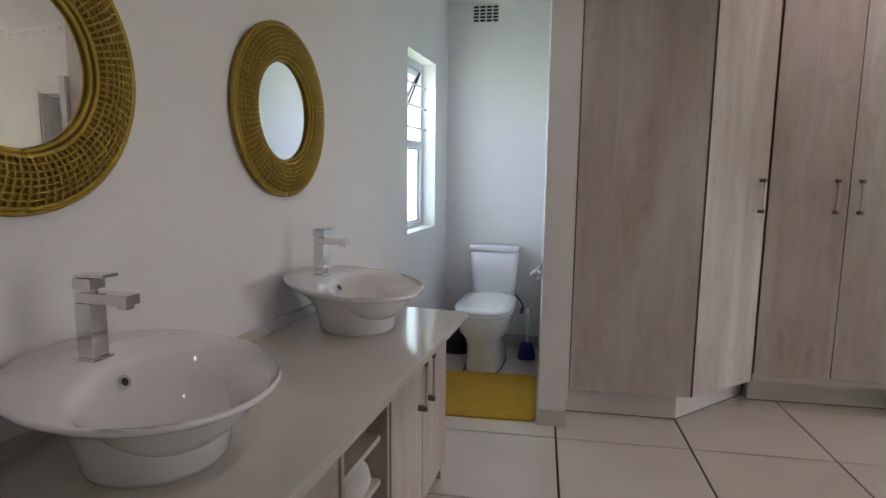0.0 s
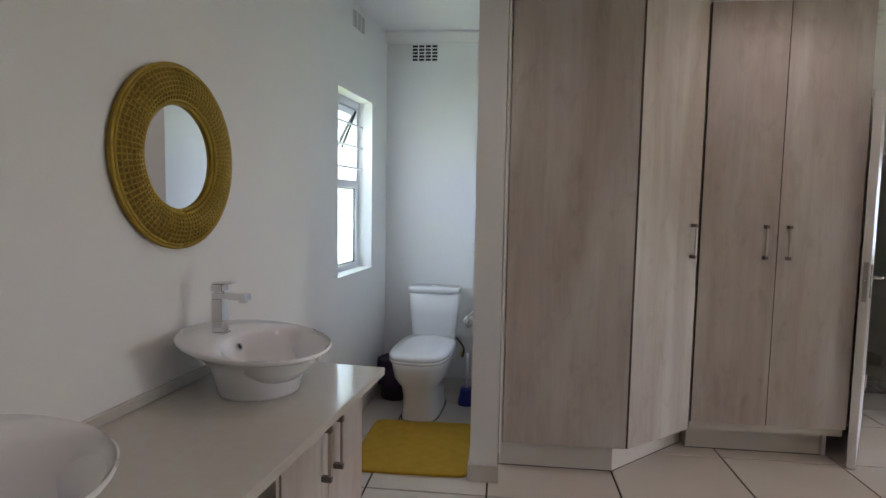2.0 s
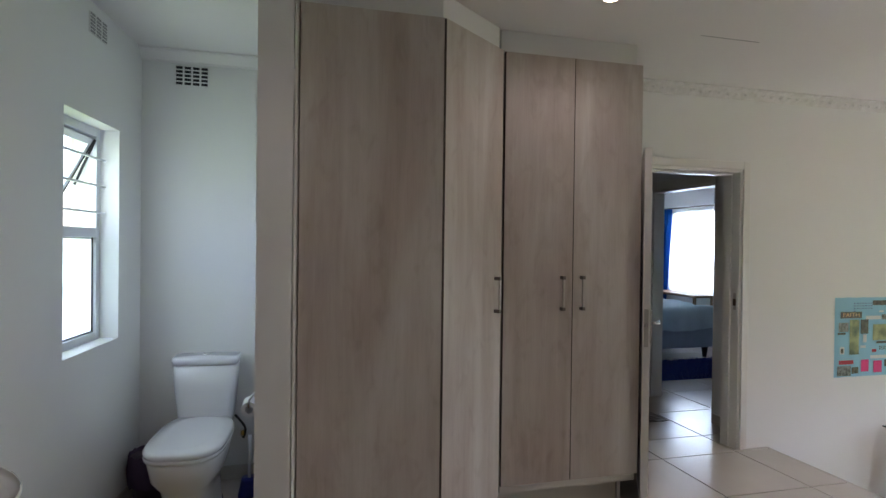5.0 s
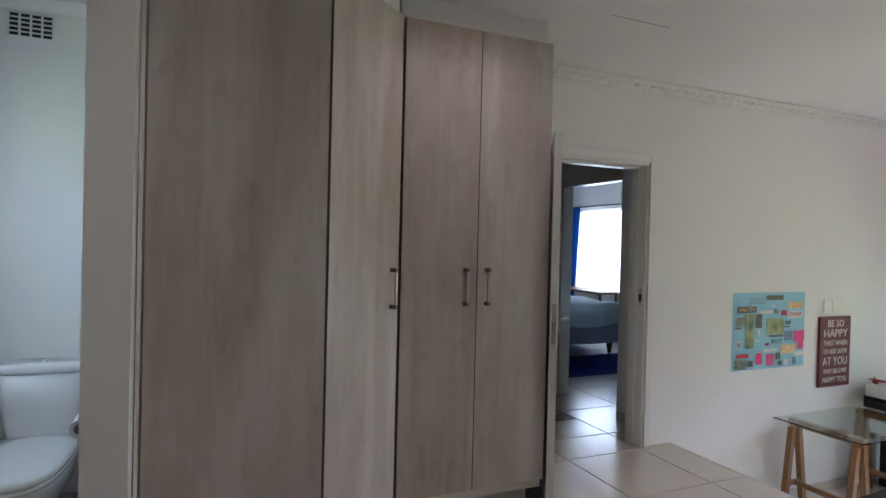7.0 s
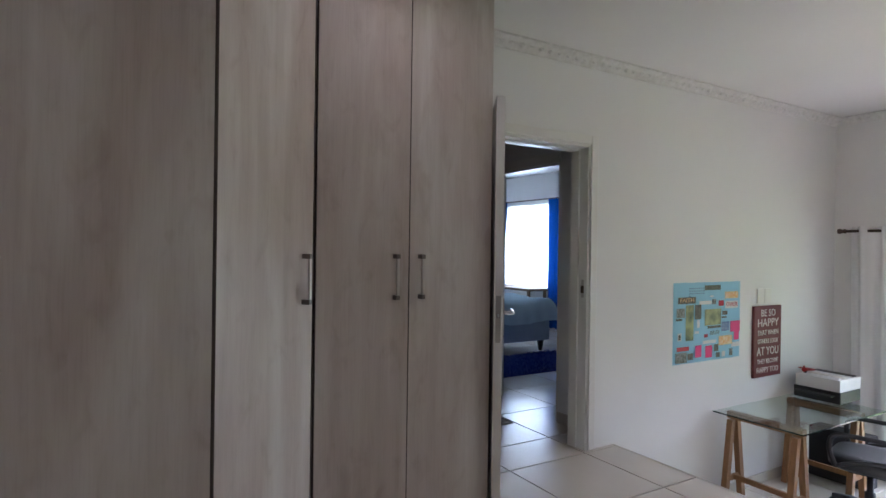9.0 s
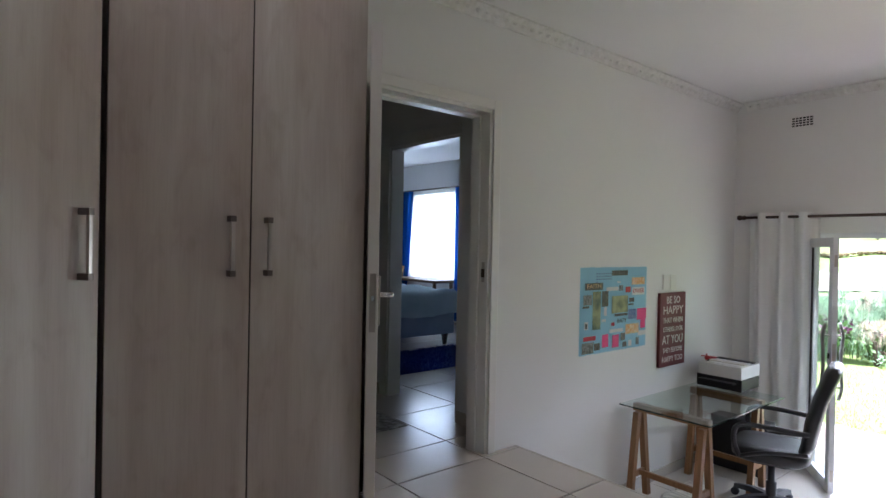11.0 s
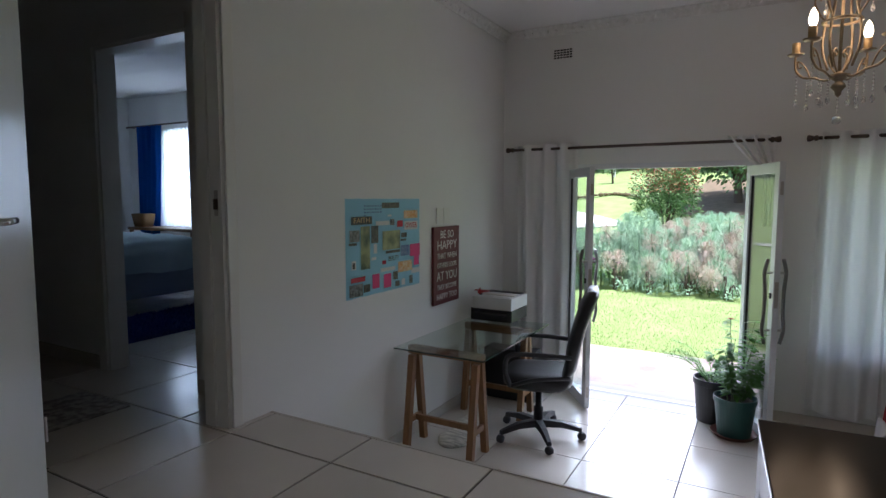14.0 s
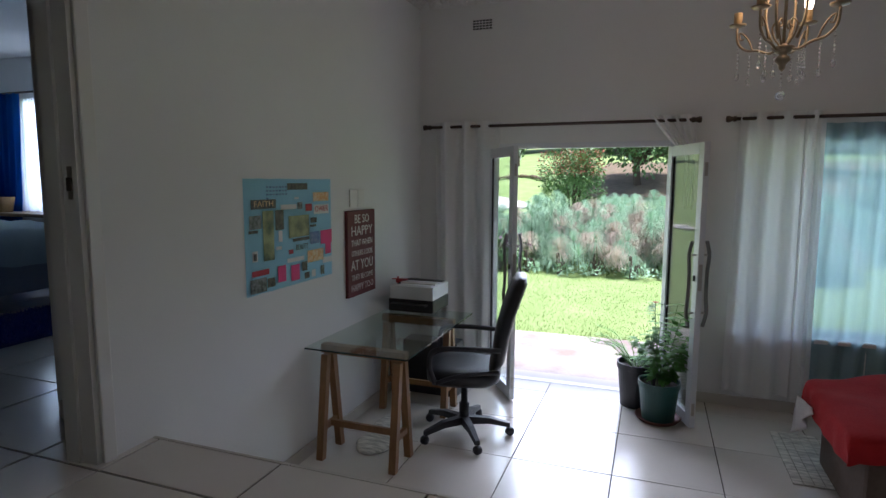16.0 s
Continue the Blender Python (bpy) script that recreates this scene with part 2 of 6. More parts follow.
BEDBASE = material("grey_blue_bed_base", (0.34, 0.42, 0.56), 0.85, second=(0.30, 0.37, 0.50), scale=8)
BLUERUG = material("royal_blue_shag", (0.010, 0.05, 0.30), 0.95, second=(0.004, 0.02, 0.16), scale=50, bump=1.0, bump_scale=90)
WOODBROWN = material("brown_wood", (0.19, 0.115, 0.055), 0.5, second=(0.13, 0.075, 0.035), scale=6, stretch=(1, 6, 1))
BASKETM = material("woven_basket", (0.24, 0.14, 0.05), 0.8, second=(0.14, 0.08, 0.03), scale=60, bump=0.6)
POTGREEN = material("dark_green_plastic_pot", (0.012, 0.075, 0.065), 0.4, scale=8)
POTBLACK = material("black_plastic_pot", (0.025, 0.025, 0.028), 0.5, scale=8)
TERRA = material("terracotta_saucer", (0.16, 0.06, 0.045), 0.7, scale=12)
SOIL = material("potting_soil", (0.03, 0.022, 0.016), 0.95, scale=60, bump=0.8)
LEAF = material("green_leaf", (0.10, 0.27, 0.05), 0.6, spec=0.2, second=(0.06, 0.17, 0.03), scale=30, random_tint=0.1)
FERN = material("bright_fern_green", (0.17, 0.38, 0.08), 0.6, spec=0.2, second=(0.11, 0.28, 0.05), scale=30)
BUD = material("dry_flower", (0.45, 0.16, 0.08), 0.8)
RAGW = material("cream_rag_weave", (0.74, 0.70, 0.62), 0.95, second=(0.40, 0.38, 0.33), scale=60, stretch=(1, 0.2, 1), amount=0.3, bump=0.6)
GRASS = material("lawn_grass", (0.27, 0.36, 0.14), 0.9, spec=0.1, second=(0.20, 0.29, 0.09), scale=1.6, amount=0.45, bump=0.8, bump_scale=30, detail=10)
PATIO = material("worn_concrete_patio", (0.52, 0.47, 0.43), 0.8, second=(0.27, 0.22, 0.18), scale=1.7, amount=0.28, bump=0.3, bump_scale=30)
PATHM = material("pale_gravel_road", (0.62, 0.60, 0.55), 0.9, second=(0.50, 0.48, 0.43), scale=3, bump=0.4)
EARTH = material("brown_leaf_litter", (0.20, 0.145, 0.085), 0.95, second=(0.12, 0.10, 0.05), scale=5, bump=0.6, bump_scale=30)
PAPYRUS = material("papyrus_green", (0.36, 0.54, 0.36), 0.8, spec=0.2, second=(0.27, 0.43, 0.27), scale=2, random_tint=0.15)
PAPYDRY = material("papyrus_dry_buff", (0.56, 0.48, 0.38), 0.8, spec=0.2, second=(0.46, 0.38, 0.29), scale=2, random_tint=0.15)
STEM = material("green_stem", (0.09, 0.17, 0.05), 0.7, scale=4)
BARK = material("brown_bark", (0.09, 0.065, 0.045), 0.9, scale=12, bump=0.8)
BUSHLEAF = material("shrub_leaf", (0.14, 0.27, 0.08), 0.5, second=(0.08, 0.17, 0.045), scale=1.5)
BUSHRED = material("shrub_red_new_leaf", (0.42, 0.14, 0.07), 0.6, second=(0.28, 0.10, 0.05), scale=3)
TREELEAF = material("tree_leaf", (0.09, 0.19, 0.06), 0.5, second=(0.05, 0.11, 0.03), scale=1)
LAVENDER = material("purple_flower", (0.20, 0.06, 0.16), 0.8)

# ---- mesh helpers ----


def done(bm):
    bmesh.ops.recalc_face_normals(bm, faces=bm.faces)
    return bm


def add_box(bm, x0, x1, y0, y1, z0, z1, bevel=0.0):
    r = bmesh.ops.create_cube(bm, size=1)
    vs = r["verts"]
    for v in vs:
        v.co = Vector(((x0 + x1) / 2 + v.co.x * (x1 - x0), (y0 + y1) / 2 + v.co.y * (y1 - y0), (z0 + z1) / 2 + v.co.z * (z1 - z0)))
    if bevel:
        es = {e for v in vs for e in v.link_edges}
        bmesh.ops.bevel(bm, geom=list(es), offset=bevel, segments=2, profile=0.6, affect='EDGES')
    return bm


def box(x0, x1, y0, y1, z0, z1, bevel=0.0):
    return add_box(bmesh.new(), min(x0, x1), max(x0, x1), min(y0, y1), max(y0, y1), min(z0, z1), max(z0, z1), bevel)


def add_rings(bm, rings, close=True, cap=True):
    """Skin between rings of points of equal number."""
    vr = [[bm.verts.new(p) for p in ring] for ring in rings]
    k = len(vr[0])
    for a, b in zip(vr, vr[1:]):
        for i in range(k if close else k - 1):
            bm.faces.new((a[i], a[(i + 1) % k], b[(i + 1) % k], b[i]))
    if cap:
        bm.faces.new(vr[0][::-1])
        bm.faces.new(vr[-1])
    return bm


def superring(cx, cy, z, hx, hy, n=2.0, k=32):
    pts = []
    for i in range(k):
        a = 2 * math.pi * i / k
        c, s = math.cos(a), math.sin(a)
        pts.append((cx + hx * math.copysign(abs(c) ** (2 / n), c), cy + hy * math.copysign(abs(s) ** (2 / n), s), z))
    return pts


def loft(sections, k=32, cap=True):
    """Sections (cx, cy, z, half x, half y, squareness)."""
    return done(add_rings(bmesh.new(), [superring(*s, k=k) for s in sections], cap=cap))


def lathe(profile, k=24, cap=True):
    return done(add_rings(bmesh.new(), [[(r * math.cos(2 * math.pi * i / k), r * math.sin(2 * math.pi * i / k), z) for i in range(k)]
                                       for r, z in profile], cap=cap))


def add_tube(bm, points, radius, k=8, taper=None):
    pts = [Vector(p) for p in points]
    rings = []
    for i, p in enumerate(pts):
        d = (pts[min(i + 1, len(pts) - 1)] - pts[max(i - 1, 0)]).normalized()
        side = d.cross(Vector((0.31, 0.17, 0.94)))
        if side.length < 0.05:
            side = d.cross(Vector((1, 0, 0)))
        side.normalize()
        up = side.cross(d)
        r = radius if taper is None else radius + (taper - radius) * i / (len(pts) - 1)
        rings.append([p + r * (math.cos(2 * math.pi * j / k) * side + math.sin(2 * math.pi * j / k) * up) for j in range(k)])
    return add_rings(bm, rings)


def tube(points, radius, k=8, taper=None):
    return done(add_tube(bmesh.new(), points, radius, k, taper))


def curve_points(points, n=6):
    """Catmull-Rom through the points."""
    p = [Vector(q) for q in points]
    p = [2 * p[0] - p[1]] + p + [2 * p[-1] - p[-2]]
    out = []
    for i in range(1, len(p) - 2):
        for j in range(n):
            t = j / n
            out.append(0.5 * ((2 * p[i]) + (p[i + 1] - p[i - 1]) * t + (2 * p[i - 1] - 5 * p[i] + 4 * p[i + 1] - p[i + 2]) * t * t
                              + (3 * p[i] - p[i - 1] - 3 * p[i + 1] + p[i + 2]) * t ** 3))
    return out + [p[-2]]


def part(name, bm, mat, parent=None, label="", smooth=False, m=None):
    me = bpy.data.meshes.new(name)
    bm.to_mesh(me)
    bm.free()
    if smooth:
        me.polygons.foreach_set("use_smooth", [True] * len(me.polygons))
    me.materials.append(mat)
    ob = new(name, me)
    if parent is not None:
        ob.parent = parent
    if m is not None:
        ob.matrix_basis = m
    if label:
        ob["label"] = label
    return ob


def thing(name, label, category, m=None, group="", kind=""):
    ob = new(name)
    ob.empty_display_size = 0.1
    ob.matrix_basis = m or Matrix()
    return tagged(ob, label, category, group, kind)


def structure(name, bm, mat, label, category, m=None):
    ob = part(name, bm, mat, None, label, m=m)
    return tagged(ob, label, category, kind="structure")


def wall_bm(axis, at, thick, a0, a1, z0, z1, holes=()):
    """A wall with openings through it, in blocks that butt. axis 'x': plane x = at, runs along y; 'y': plane y = at, runs along x."""
    bm = bmesh.new()
    us = sorted({a0, a1, *[h[0] for h in holes], *[h[1] for h in holes]})
    zs = sorted({z0, z1, *[h[2] for h in holes], *[h[3] for h in holes]})

    def solid(i, j):
        if not (0 <= i < len(us) - 1 and 0 <= j < len(zs) - 1):
            return False
        u, z = (us[i] + us[i + 1]) / 2, (zs[j] + zs[j + 1]) / 2
        return not any(h[0] < u < h[1] and h[2] < z < h[3] for h in holes)

    cache = {}

    def vert(u, z, d):
        key = (u, z, d)
        if key not in cache:
            cache[key] = bm.verts.new((at + d, u, z) if axis == 'x' else (u, at + d, z))
        return cache[key]

    for i in range(len(us) - 1):
        for j in range(len(zs) - 1):
            if not solid(i, j):
                continue
            u0, u1, v0, v1 = us[i], us[i + 1], zs[j], zs[j + 1]
            for d in (0, thick):
                bm.faces.new([vert(u0, v0, d), vert(u1, v0, d), vert(u1, v1, d), vert(u0, v1, d)])
            for (di, dj), (pa, pb) in {(-1, 0): ((u0, v0), (u0, v1)), (1, 0): ((u1, v0), (u1, v1)), (0, -1): ((u0, v0), (u1, v0)), (0, 1): ((u0, v1), (u1, v1))}.items():
                if not solid(i + di, j + dj):
                    bm.faces.new([vert(*pa, 0), vert(*pb, 0), vert(*pb, thick), vert(*pa, thick)])
    return done(bm)


def text_mesh(body, size, width=None, depth=0.001):
    """Letters in the x-y plane, centred, z towards the reader."""
    c = bpy.data.curves.new("letters", 'FONT')
    c.body, c.size, c.align_x, c.align_y, c.extrude = body, size, 'CENTER', 'CENTER', depth
    c.resolution_u = 2
    tmp = bpy.data.objects.new("tmp", c)
    scene.collection.objects.link(tmp)
    bpy.context.view_layer.update()
    me = bpy.data.meshes.new_from_object(tmp.evaluated_get(bpy.context.evaluated_depsgraph_get()))
    bpy.data.objects.remove(tmp)
    bm = bmesh.new()
    bm.from_mesh(me)
    if width and bm.verts:
        xs = [v.co.x for v in bm.verts]
        k = width / max(max(xs) - min(xs), 1e-6)
        for v in bm.verts:
            v.co.x *= k
    return bm

# ---- structure ----
CEILING, LOW = 2.62, -0.62
EDGE = 3.61                      # where the raised floor ends
VAN = pose(-0.905, 2.225, 0, 0, 0, -5.5)   # vanity wall: x out of the wall, y along it

# the vanity wall carries the toilet window
WIN_Y0, WIN_Y1, WIN_Z0, WIN_Z1 = 1.43, 2.04, 0.942, 2.066
structure("wall_west", wall_bm('x', 0, -0.24, -4.9, 2.5, 0, CEILING, [(WIN_Y0, WIN_Y1, WIN_Z0, WIN_Z1)]), PAINT,
          "smooth white painted wall behind the washbasins", "wall", VAN)
structure("wall_toilet", wall_bm('y', 4.58, 0.14, -0.95, 0.198, 0, CEILING), PAINT, "white painted wall behind the toilet", "wall")
structure("wall_partition", box(0.06, 0.198, 3.18, 4.58, 0, CEILING), PAINT, "white painted partition beside the wardrobe", "wall")
DOOR_X0, DOOR_X1, DOOR_H = 2.515, 3.372, 2.046
structure("wall_north", wall_bm('y', 4.3, 0.15, 0.198, 6.6, LOW, CEILING, [(DOOR_X0, DOOR_X1, 0, DOOR_H), (0.198, EDGE - 0.02, LOW, 0)]), PAINT,
          "long white painted wall with a doorway", "wall")
FD_Y0, FD_Y1, FD_H = 2.20, 3.68, 1.405
WY0, WY1, WZ0, WZ1 = -0.45, 1.75, -0.04, 1.374
structure("wall_east", wall_bm('x', 6.6, 0.26, -2.5, 4.58, LOW, CEILING, [(FD_Y0, FD_Y1, LOW, FD_H), (WY0, WY1, WZ0, WZ1)]), PAINT,
          "white painted wall with glazed doors and a window", "wall")
structure("wall_south", wall_bm('y', -2.5, -0.2, -1.75, 6.86, LOW, CEILING), PAINT, "plain white painted wall", "wall")
# passage and bedroom
structure("wall_passage_east", wall_bm('x', 3.62, 0.12, 4.452, 10.8, 0, CEILING, [(4.86, 5.74, 0, 2.02)]), PAINT, "white passage wall with a bedroom doorway", "wall")
structure("wall_passage_west", wall_bm('x', 2.1, -0.12, 4.452, 8.0, 0, CEILING), PAINT, "plain white passage wall", "wall")
structure("wall_passage_end", wall_bm('y', 8.0, 0.12, 1.98, 3.62, 0, CEILING), PAINT, "plain white wall closing the passage", "wall")
structure("wall_bedroom_north", wall_bm('y', 10.8, 0.2, 3.62, 7.25, 0, CEILING), PAINT, "white bedroom wall", "wall")
structure("wall_bedroom_east", wall_bm('x', 7.0, 0.25, 4.58, 10.8, 0, CEILING, [(8.62, 10.0, 0.70, 2.08)]), PAINT, "white bedroom wall with a window", "wall")
structure("wall_bedroom_south", wall_bm('y', 4.582, 0.1, 3.74, 7.0, 0, CEILING), PAINT, "plain white bedroom wall", "wall")
structure("ceiling", box(-1.75, 6.86, -2.7, 4.9, CEILING, CEILING + 0.15), CEIL, "flat white plastered ceiling", "ceiling")
structure("ceiling_bedroom", box(1.9, 7.25, 4.902, 11.0, CEILING, CEILING + 0.15), CEIL, "flat white ceiling over passage and bedroom", "ceiling")


def cornice(name, x0, y0, x1, y1, inward, deep=0.068, mat=CORNICE):
    """Coved strip between wall and ceiling, ornamented with small raised leaves."""
    bm = bmesh.new()
    a, b, n = Vector((x0, y0, 0)), Vector((x1, y1, 0)), Vector((*inward, 0))
    prof = [(0.0, 2.548), (0.010, 2.548), (0.013, 2.558), (0.022, 2.568), (0.038, 2.588), (deep - 0.010, 2.604), (deep, 2.607), (deep, CEILING - 0.001), (0.0, CEILING - 0.001)]
    add_rings(bm, [[p + n * d + Vector((0, 0, z)) for d, z in prof] for p in (a, b)])
    if mat is CORNICE:
        count = int((b - a).length / 0.075)
        for i in range(count):
            p = a + (b - a) * (i + 0.5) / count + n * 0.031 + Vector((0, 0, 2.580))
            bmesh.ops.create_icosphere(bm, subdivisions=1, radius=1, matrix=Matrix.Translation(p) @ Matrix.Diagonal((0.024, 0.012 if i % 2 else 0.016, 0.009 + 0.005 * (i % 3), 1)))
    return structure(name, done(bm), mat, "moulded white plaster cornice under the ceiling", "cornice")


cornice("cornice_north", 2.1, 4.299, 6.599, 4.299, (0, -1))
cornice("cornice_east", 6.599, -2.4, 6.599, 4.21, (-1, 0))
cornice("cornice_toilet", -0.69, 4.579, 0.059, 4.579, (0, -1), 0.06, CEIL)

# tiled floors: dark bed with tiles laid on it
structure("floor", box(-1.4, EDGE, -2.7, 4.62, -0.03, -0.006), GROUT, "raised floor of large cream tiles with dark joints", "floor")
structure("floor_lower", box(EDGE, 6.86, -2.7, 4.58, LOW - 0.06, LOW - 0.006), GROUT, "lower floor of large cream glossy tiles", "floor")
structure("floor_passage", box(1.98, 7.25, 4.62, 11.0, -0.03, -0.006), GROUT, "tiled floor of passage and bedroom", "floor")
for i in range(12):
    y0 = -2.5 + i * 0.607 + 0.045
    part("nosing", box(EDGE - 0.004, EDGE + 0.012, y0, min(y0 + 0.602, 4.298), -0.03, 0.003, 0.003), SKIRT, bpy.data.objects["floor"], "rounded cream step edging")
structure("floor_riser", box(EDGE - 0.02, EDGE, -2.5, 4.3, LOW, -0.012), SKIRT, "tiled riser of the raised floor", "step")


def skirting(name, x0, x1, y0, y1, z=0.0, h=0.085, m=None):
    structure(name, box(x0, x1, y0, y1, z, z + h, 0.002), SKIRT, "low cream tile skirting", "baseboard", m)


skirting("baseboard_toilet", -0.69, 0.047, 4.568, 4.579)
skirting("baseboard_partition", 0.049, 0.204, 3.168, 3.179)
skirting("baseboard_partition_side", 0.048, 0.059, 3.18, 4.567)
skirting("baseboard_north", EDGE + 0.01, 6.589, 4.288, 4.299, LOW, 0.08)
skirting("baseboard_east", 6.588, 6.599, -2.4, FD_Y0 - 0.03, LOW, 0.08)
skirting("baseboard_east_corner", 6.588, 6.599, FD_Y1 + 0.03, 4.285, LOW, 0.08)
skirting("baseboard_west", 0.001, 0.012, 0.40, 2.35, 0, 0.085, VAN)
skirting("baseboard_passage", 3.608, 3.619, 5.84, 7.9)
skirting("baseboard_passage_stub", 3.608, 3.619, 4.455, 4.858)


def door_frame(name, x0, x1, y, h, depth, width=0.055, proud=0.016):
    """Lining and architrave round an opening in a wall along x."""
    t = thing(name, "white painted timber door frame", "door frame", kind="structure")
    part("lining", box(x0 + 0.001, x0 + 0.022, y + 0.001, y + depth - 0.001, 0, h - 0.001), TRIM, t)
    part("lining", box(x1 - 0.022, x1 - 0.001, y + 0.001, y + depth - 0.001, 0, h - 0.001), TRIM, t)
    part("lining", box(x0 + 0.023, x1 - 0.023, y + 0.001, y + depth - 0.001, h - 0.022, h - 0.001), TRIM, t)
    part("stop", box(x1 - 0.036, x1 - 0.0225, y + 0.075, y + depth - 0.002, 0, h - 0.023, 0.002), TRIM, t)
    part("stop", box(x0 + 0.0225, x0 + 0.036, y + 0.075, y + depth - 0.002, 0, h - 0.023, 0.002), TRIM, t)
    part("stop", box(x0 + 0.0365, x1 - 0.0365, y + 0.075, y + depth - 0.002, h - 0.036, h - 0.0225, 0.002), TRIM, t)
    for yy0, yy1 in ((y - proud, y - 0.0005), ):
        part("architrave", box(x0 - width, x0 + 0.004, yy0, yy1, 0, h + width, 0.006), TRIM, t)
        part("architrave", box(x1 - 0.004, x1 + width, yy0, yy1, 0, h + width, 0.006), TRIM, t)
        part("architrave", box(x0 + 0.0045, x1 - 0.0045, yy0, yy1, h - 0.004, h + width, 0.006), TRIM, t)
    return t


frame_n = door_frame("door_frame_1", DOOR_X0, DOOR_X1, 4.3, DOOR_H, 0.15)
part("strike_plate", box(DOOR_X1 - 0.024, DOOR_X1 - 0.0225, 4.325, 4.35, 1.02, 1.14, 0.0005), STEEL, frame_n, "small steel strike plate")
part("key", box(DOOR_X1 - 0.034, DOOR_X1 - 0.0245, 4.322, 4.346, 1.05, 1.10, 0.003), RODM, frame_n, "dark key in the strike")
frame_b = thing("door_frame_2", "white painted frame of the bedroom doorway", "door frame", kind="structure")
part("lining", box(3.621, 3.739, 5.718, 5.739, 0, 2.019), TRIM, frame_b)
part("lining", box(3.621, 3.739, 4.861, 4.882, 0, 2.019), TRIM, frame_b)
part("lining", box(3.621, 3.739, 4.883, 5.717, 1.998, 2.019), TRIM, frame_b)
part("architrave", box(3.606, 3.6195, 5.736, 5.82, 0, 2.10, 0.004), TRIM, frame_b)
part("architrave", box(3.606, 3.6195, 4.865, 5.7355, 2.016, 2.10, 0.004), TRIM, frame_b)

# open passage door, folded back along the wardrobe's end
leaf_ang = math.degrees(math.atan2(3.585 - 4.285, 2.095 - 2.53))
door = thing("door_1", "white flush door standing open against the wardrobe", "door", pose(2.53, 4.285, 0, 0, 0, leaf_ang))
leaf = part("leaf", box(0, 0.82, -0.02, 0.02, 0.008, 2.025, 0.003), TRIM, door)
part("lock_plate", box(0.8202, 0.822, -0.011, 0.011, 0.92, 1.13, 0.0005), STEEL, leaf, "steel lock faceplate")
part("latch", box(0.822, 0.83, -0.006, 0.006, 1.03, 1.05, 0.002), CHROME, leaf)
part("handle_plate", box(0.76, 0.80, 0.0202, 0.028, 0.94, 1.12, 0.003), STEEL, leaf, "steel handle backplate")
part("lever", tube([(0.78, 0.028, 1.05), (0.78, 0.065, 1.05), (0.765, 0.072, 1.05), (0.68, 0.072, 1.05)], 0.009, 10), CHROME, leaf, "chrome lever handle", True)
for z in (0.25, 1.75):
    part("hinge", tube([(0, 0.024, z), (0, 0.024, z + 0.09)], 0.006, 8), STEEL, leaf)


def air_vent(name, m, cols, rows, w, h, mat=PAINT, slot=RUBBER):
    """Louvred air brick: a plate with rows of slots, their dark depth put on as coloured strips."""
    t = thing(name, "white louvred air vent set in the wall", "air vent", m)
    part("plate", box(-w / 2, w / 2, -0.004, 0.0, -h / 2, h / 2, 0.001), mat, t)
    cw, rh = w / cols, h / rows
    for i in range(cols):
        for j in range(rows):
            cx, cz = -w / 2 + (i + 0.5) * cw, -h / 2 + (j + 0.5) * rh
            part("slot", box(cx - cw * 0.38, cx + cw * 0.38, -0.006, -0.0045, cz - rh * 0.28, cz + rh * 0.36), slot, t)
    return t


# Lighter slot tone for the vent on the west wall.
SLOTGREY = material("grey_vent_slot", (0.36, 0.36, 0.35), 0.7)
air_vent("air_vent", pose(-0.40, 4.579, 2.475), 4, 5, 0.19, 0.118)
air_vent("air_vent", VAN @ pose(0.001, 1.762, 2.516, 0, 0, 90), 3, 6, 0.2, 0.10, TRIM, SLOTGREY)
air_vent("air_vent", pose(6.599, 3.74, 2.38, 0, 0, -90), 6, 4, 0.17, 0.085)

# ---- toilet window ----
win = thing("window_1", "white aluminium window with an open top-hung vent over frosted glass", "window", VAN)
X = -0.12
for y0, y1, z0, z1 in ((WIN_Y0, WIN_Y0 + 0.045, WIN_Z0, WIN_Z1), (WIN_Y1 - 0.045, WIN_Y1, WIN_Z0, WIN_Z1)):
    part("window_frame", box(X - 0.025, X + 0.025, y0 + 0.001, y1 - 0.001, z0 + 0.001, z1 - 0.001, 0.003), ALU, win)
for z0, z1 in ((WIN_Z0 + 0.001, WIN_Z0 + 0.045), (1.49, 1.54), (WIN_Z1 - 0.045, WIN_Z1 - 0.001)):
    part("rail", box(X - 0.025, X + 0.025, WIN_Y0 + 0.045, WIN_Y1 - 0.045, z0, z1, 0.003), ALU, win)
pane = part("pane", box(X - 0.004, X + 0.004, WIN_Y0 + 0.045, WIN_Y1 - 0.045, WIN_Z0 + 0.045, 1.49), FROST, win, "frosted lower pane")
pane.visible_shadow = False
for y in (WIN_Y0 + 0.047, WIN_Y1 - 0.053):
    part("seal", box(X + 0.0045, X + 0.012, y, y + 0.006, WIN_Z0 + 0.045, 1.489), RUBBER, win, "black rubber seal")
for z in (WIN_Z0 + 0.047, 1.482):
    part("seal", box(X + 0.0045, X + 0.012, WIN_Y0 + 0.054, WIN_Y1 - 0.054, z, z + 0.006), RUBBER, win, "black rubber seal")
vent_sash = part("vent_sash", box(-0.018, 0.018, WIN_Y0 + 0.05, WIN_Y0 + 0.085, -0.48, 0), ALU, win, "open top-hung sash", m=pose(X, 0, WIN_Z1 - 0.05, 0, 28, 0))
part("stile", box(-0.018, 0.018, WIN_Y1 - 0.085, WIN_Y1 - 0.05, -0.48, 0), ALU, vent_sash)
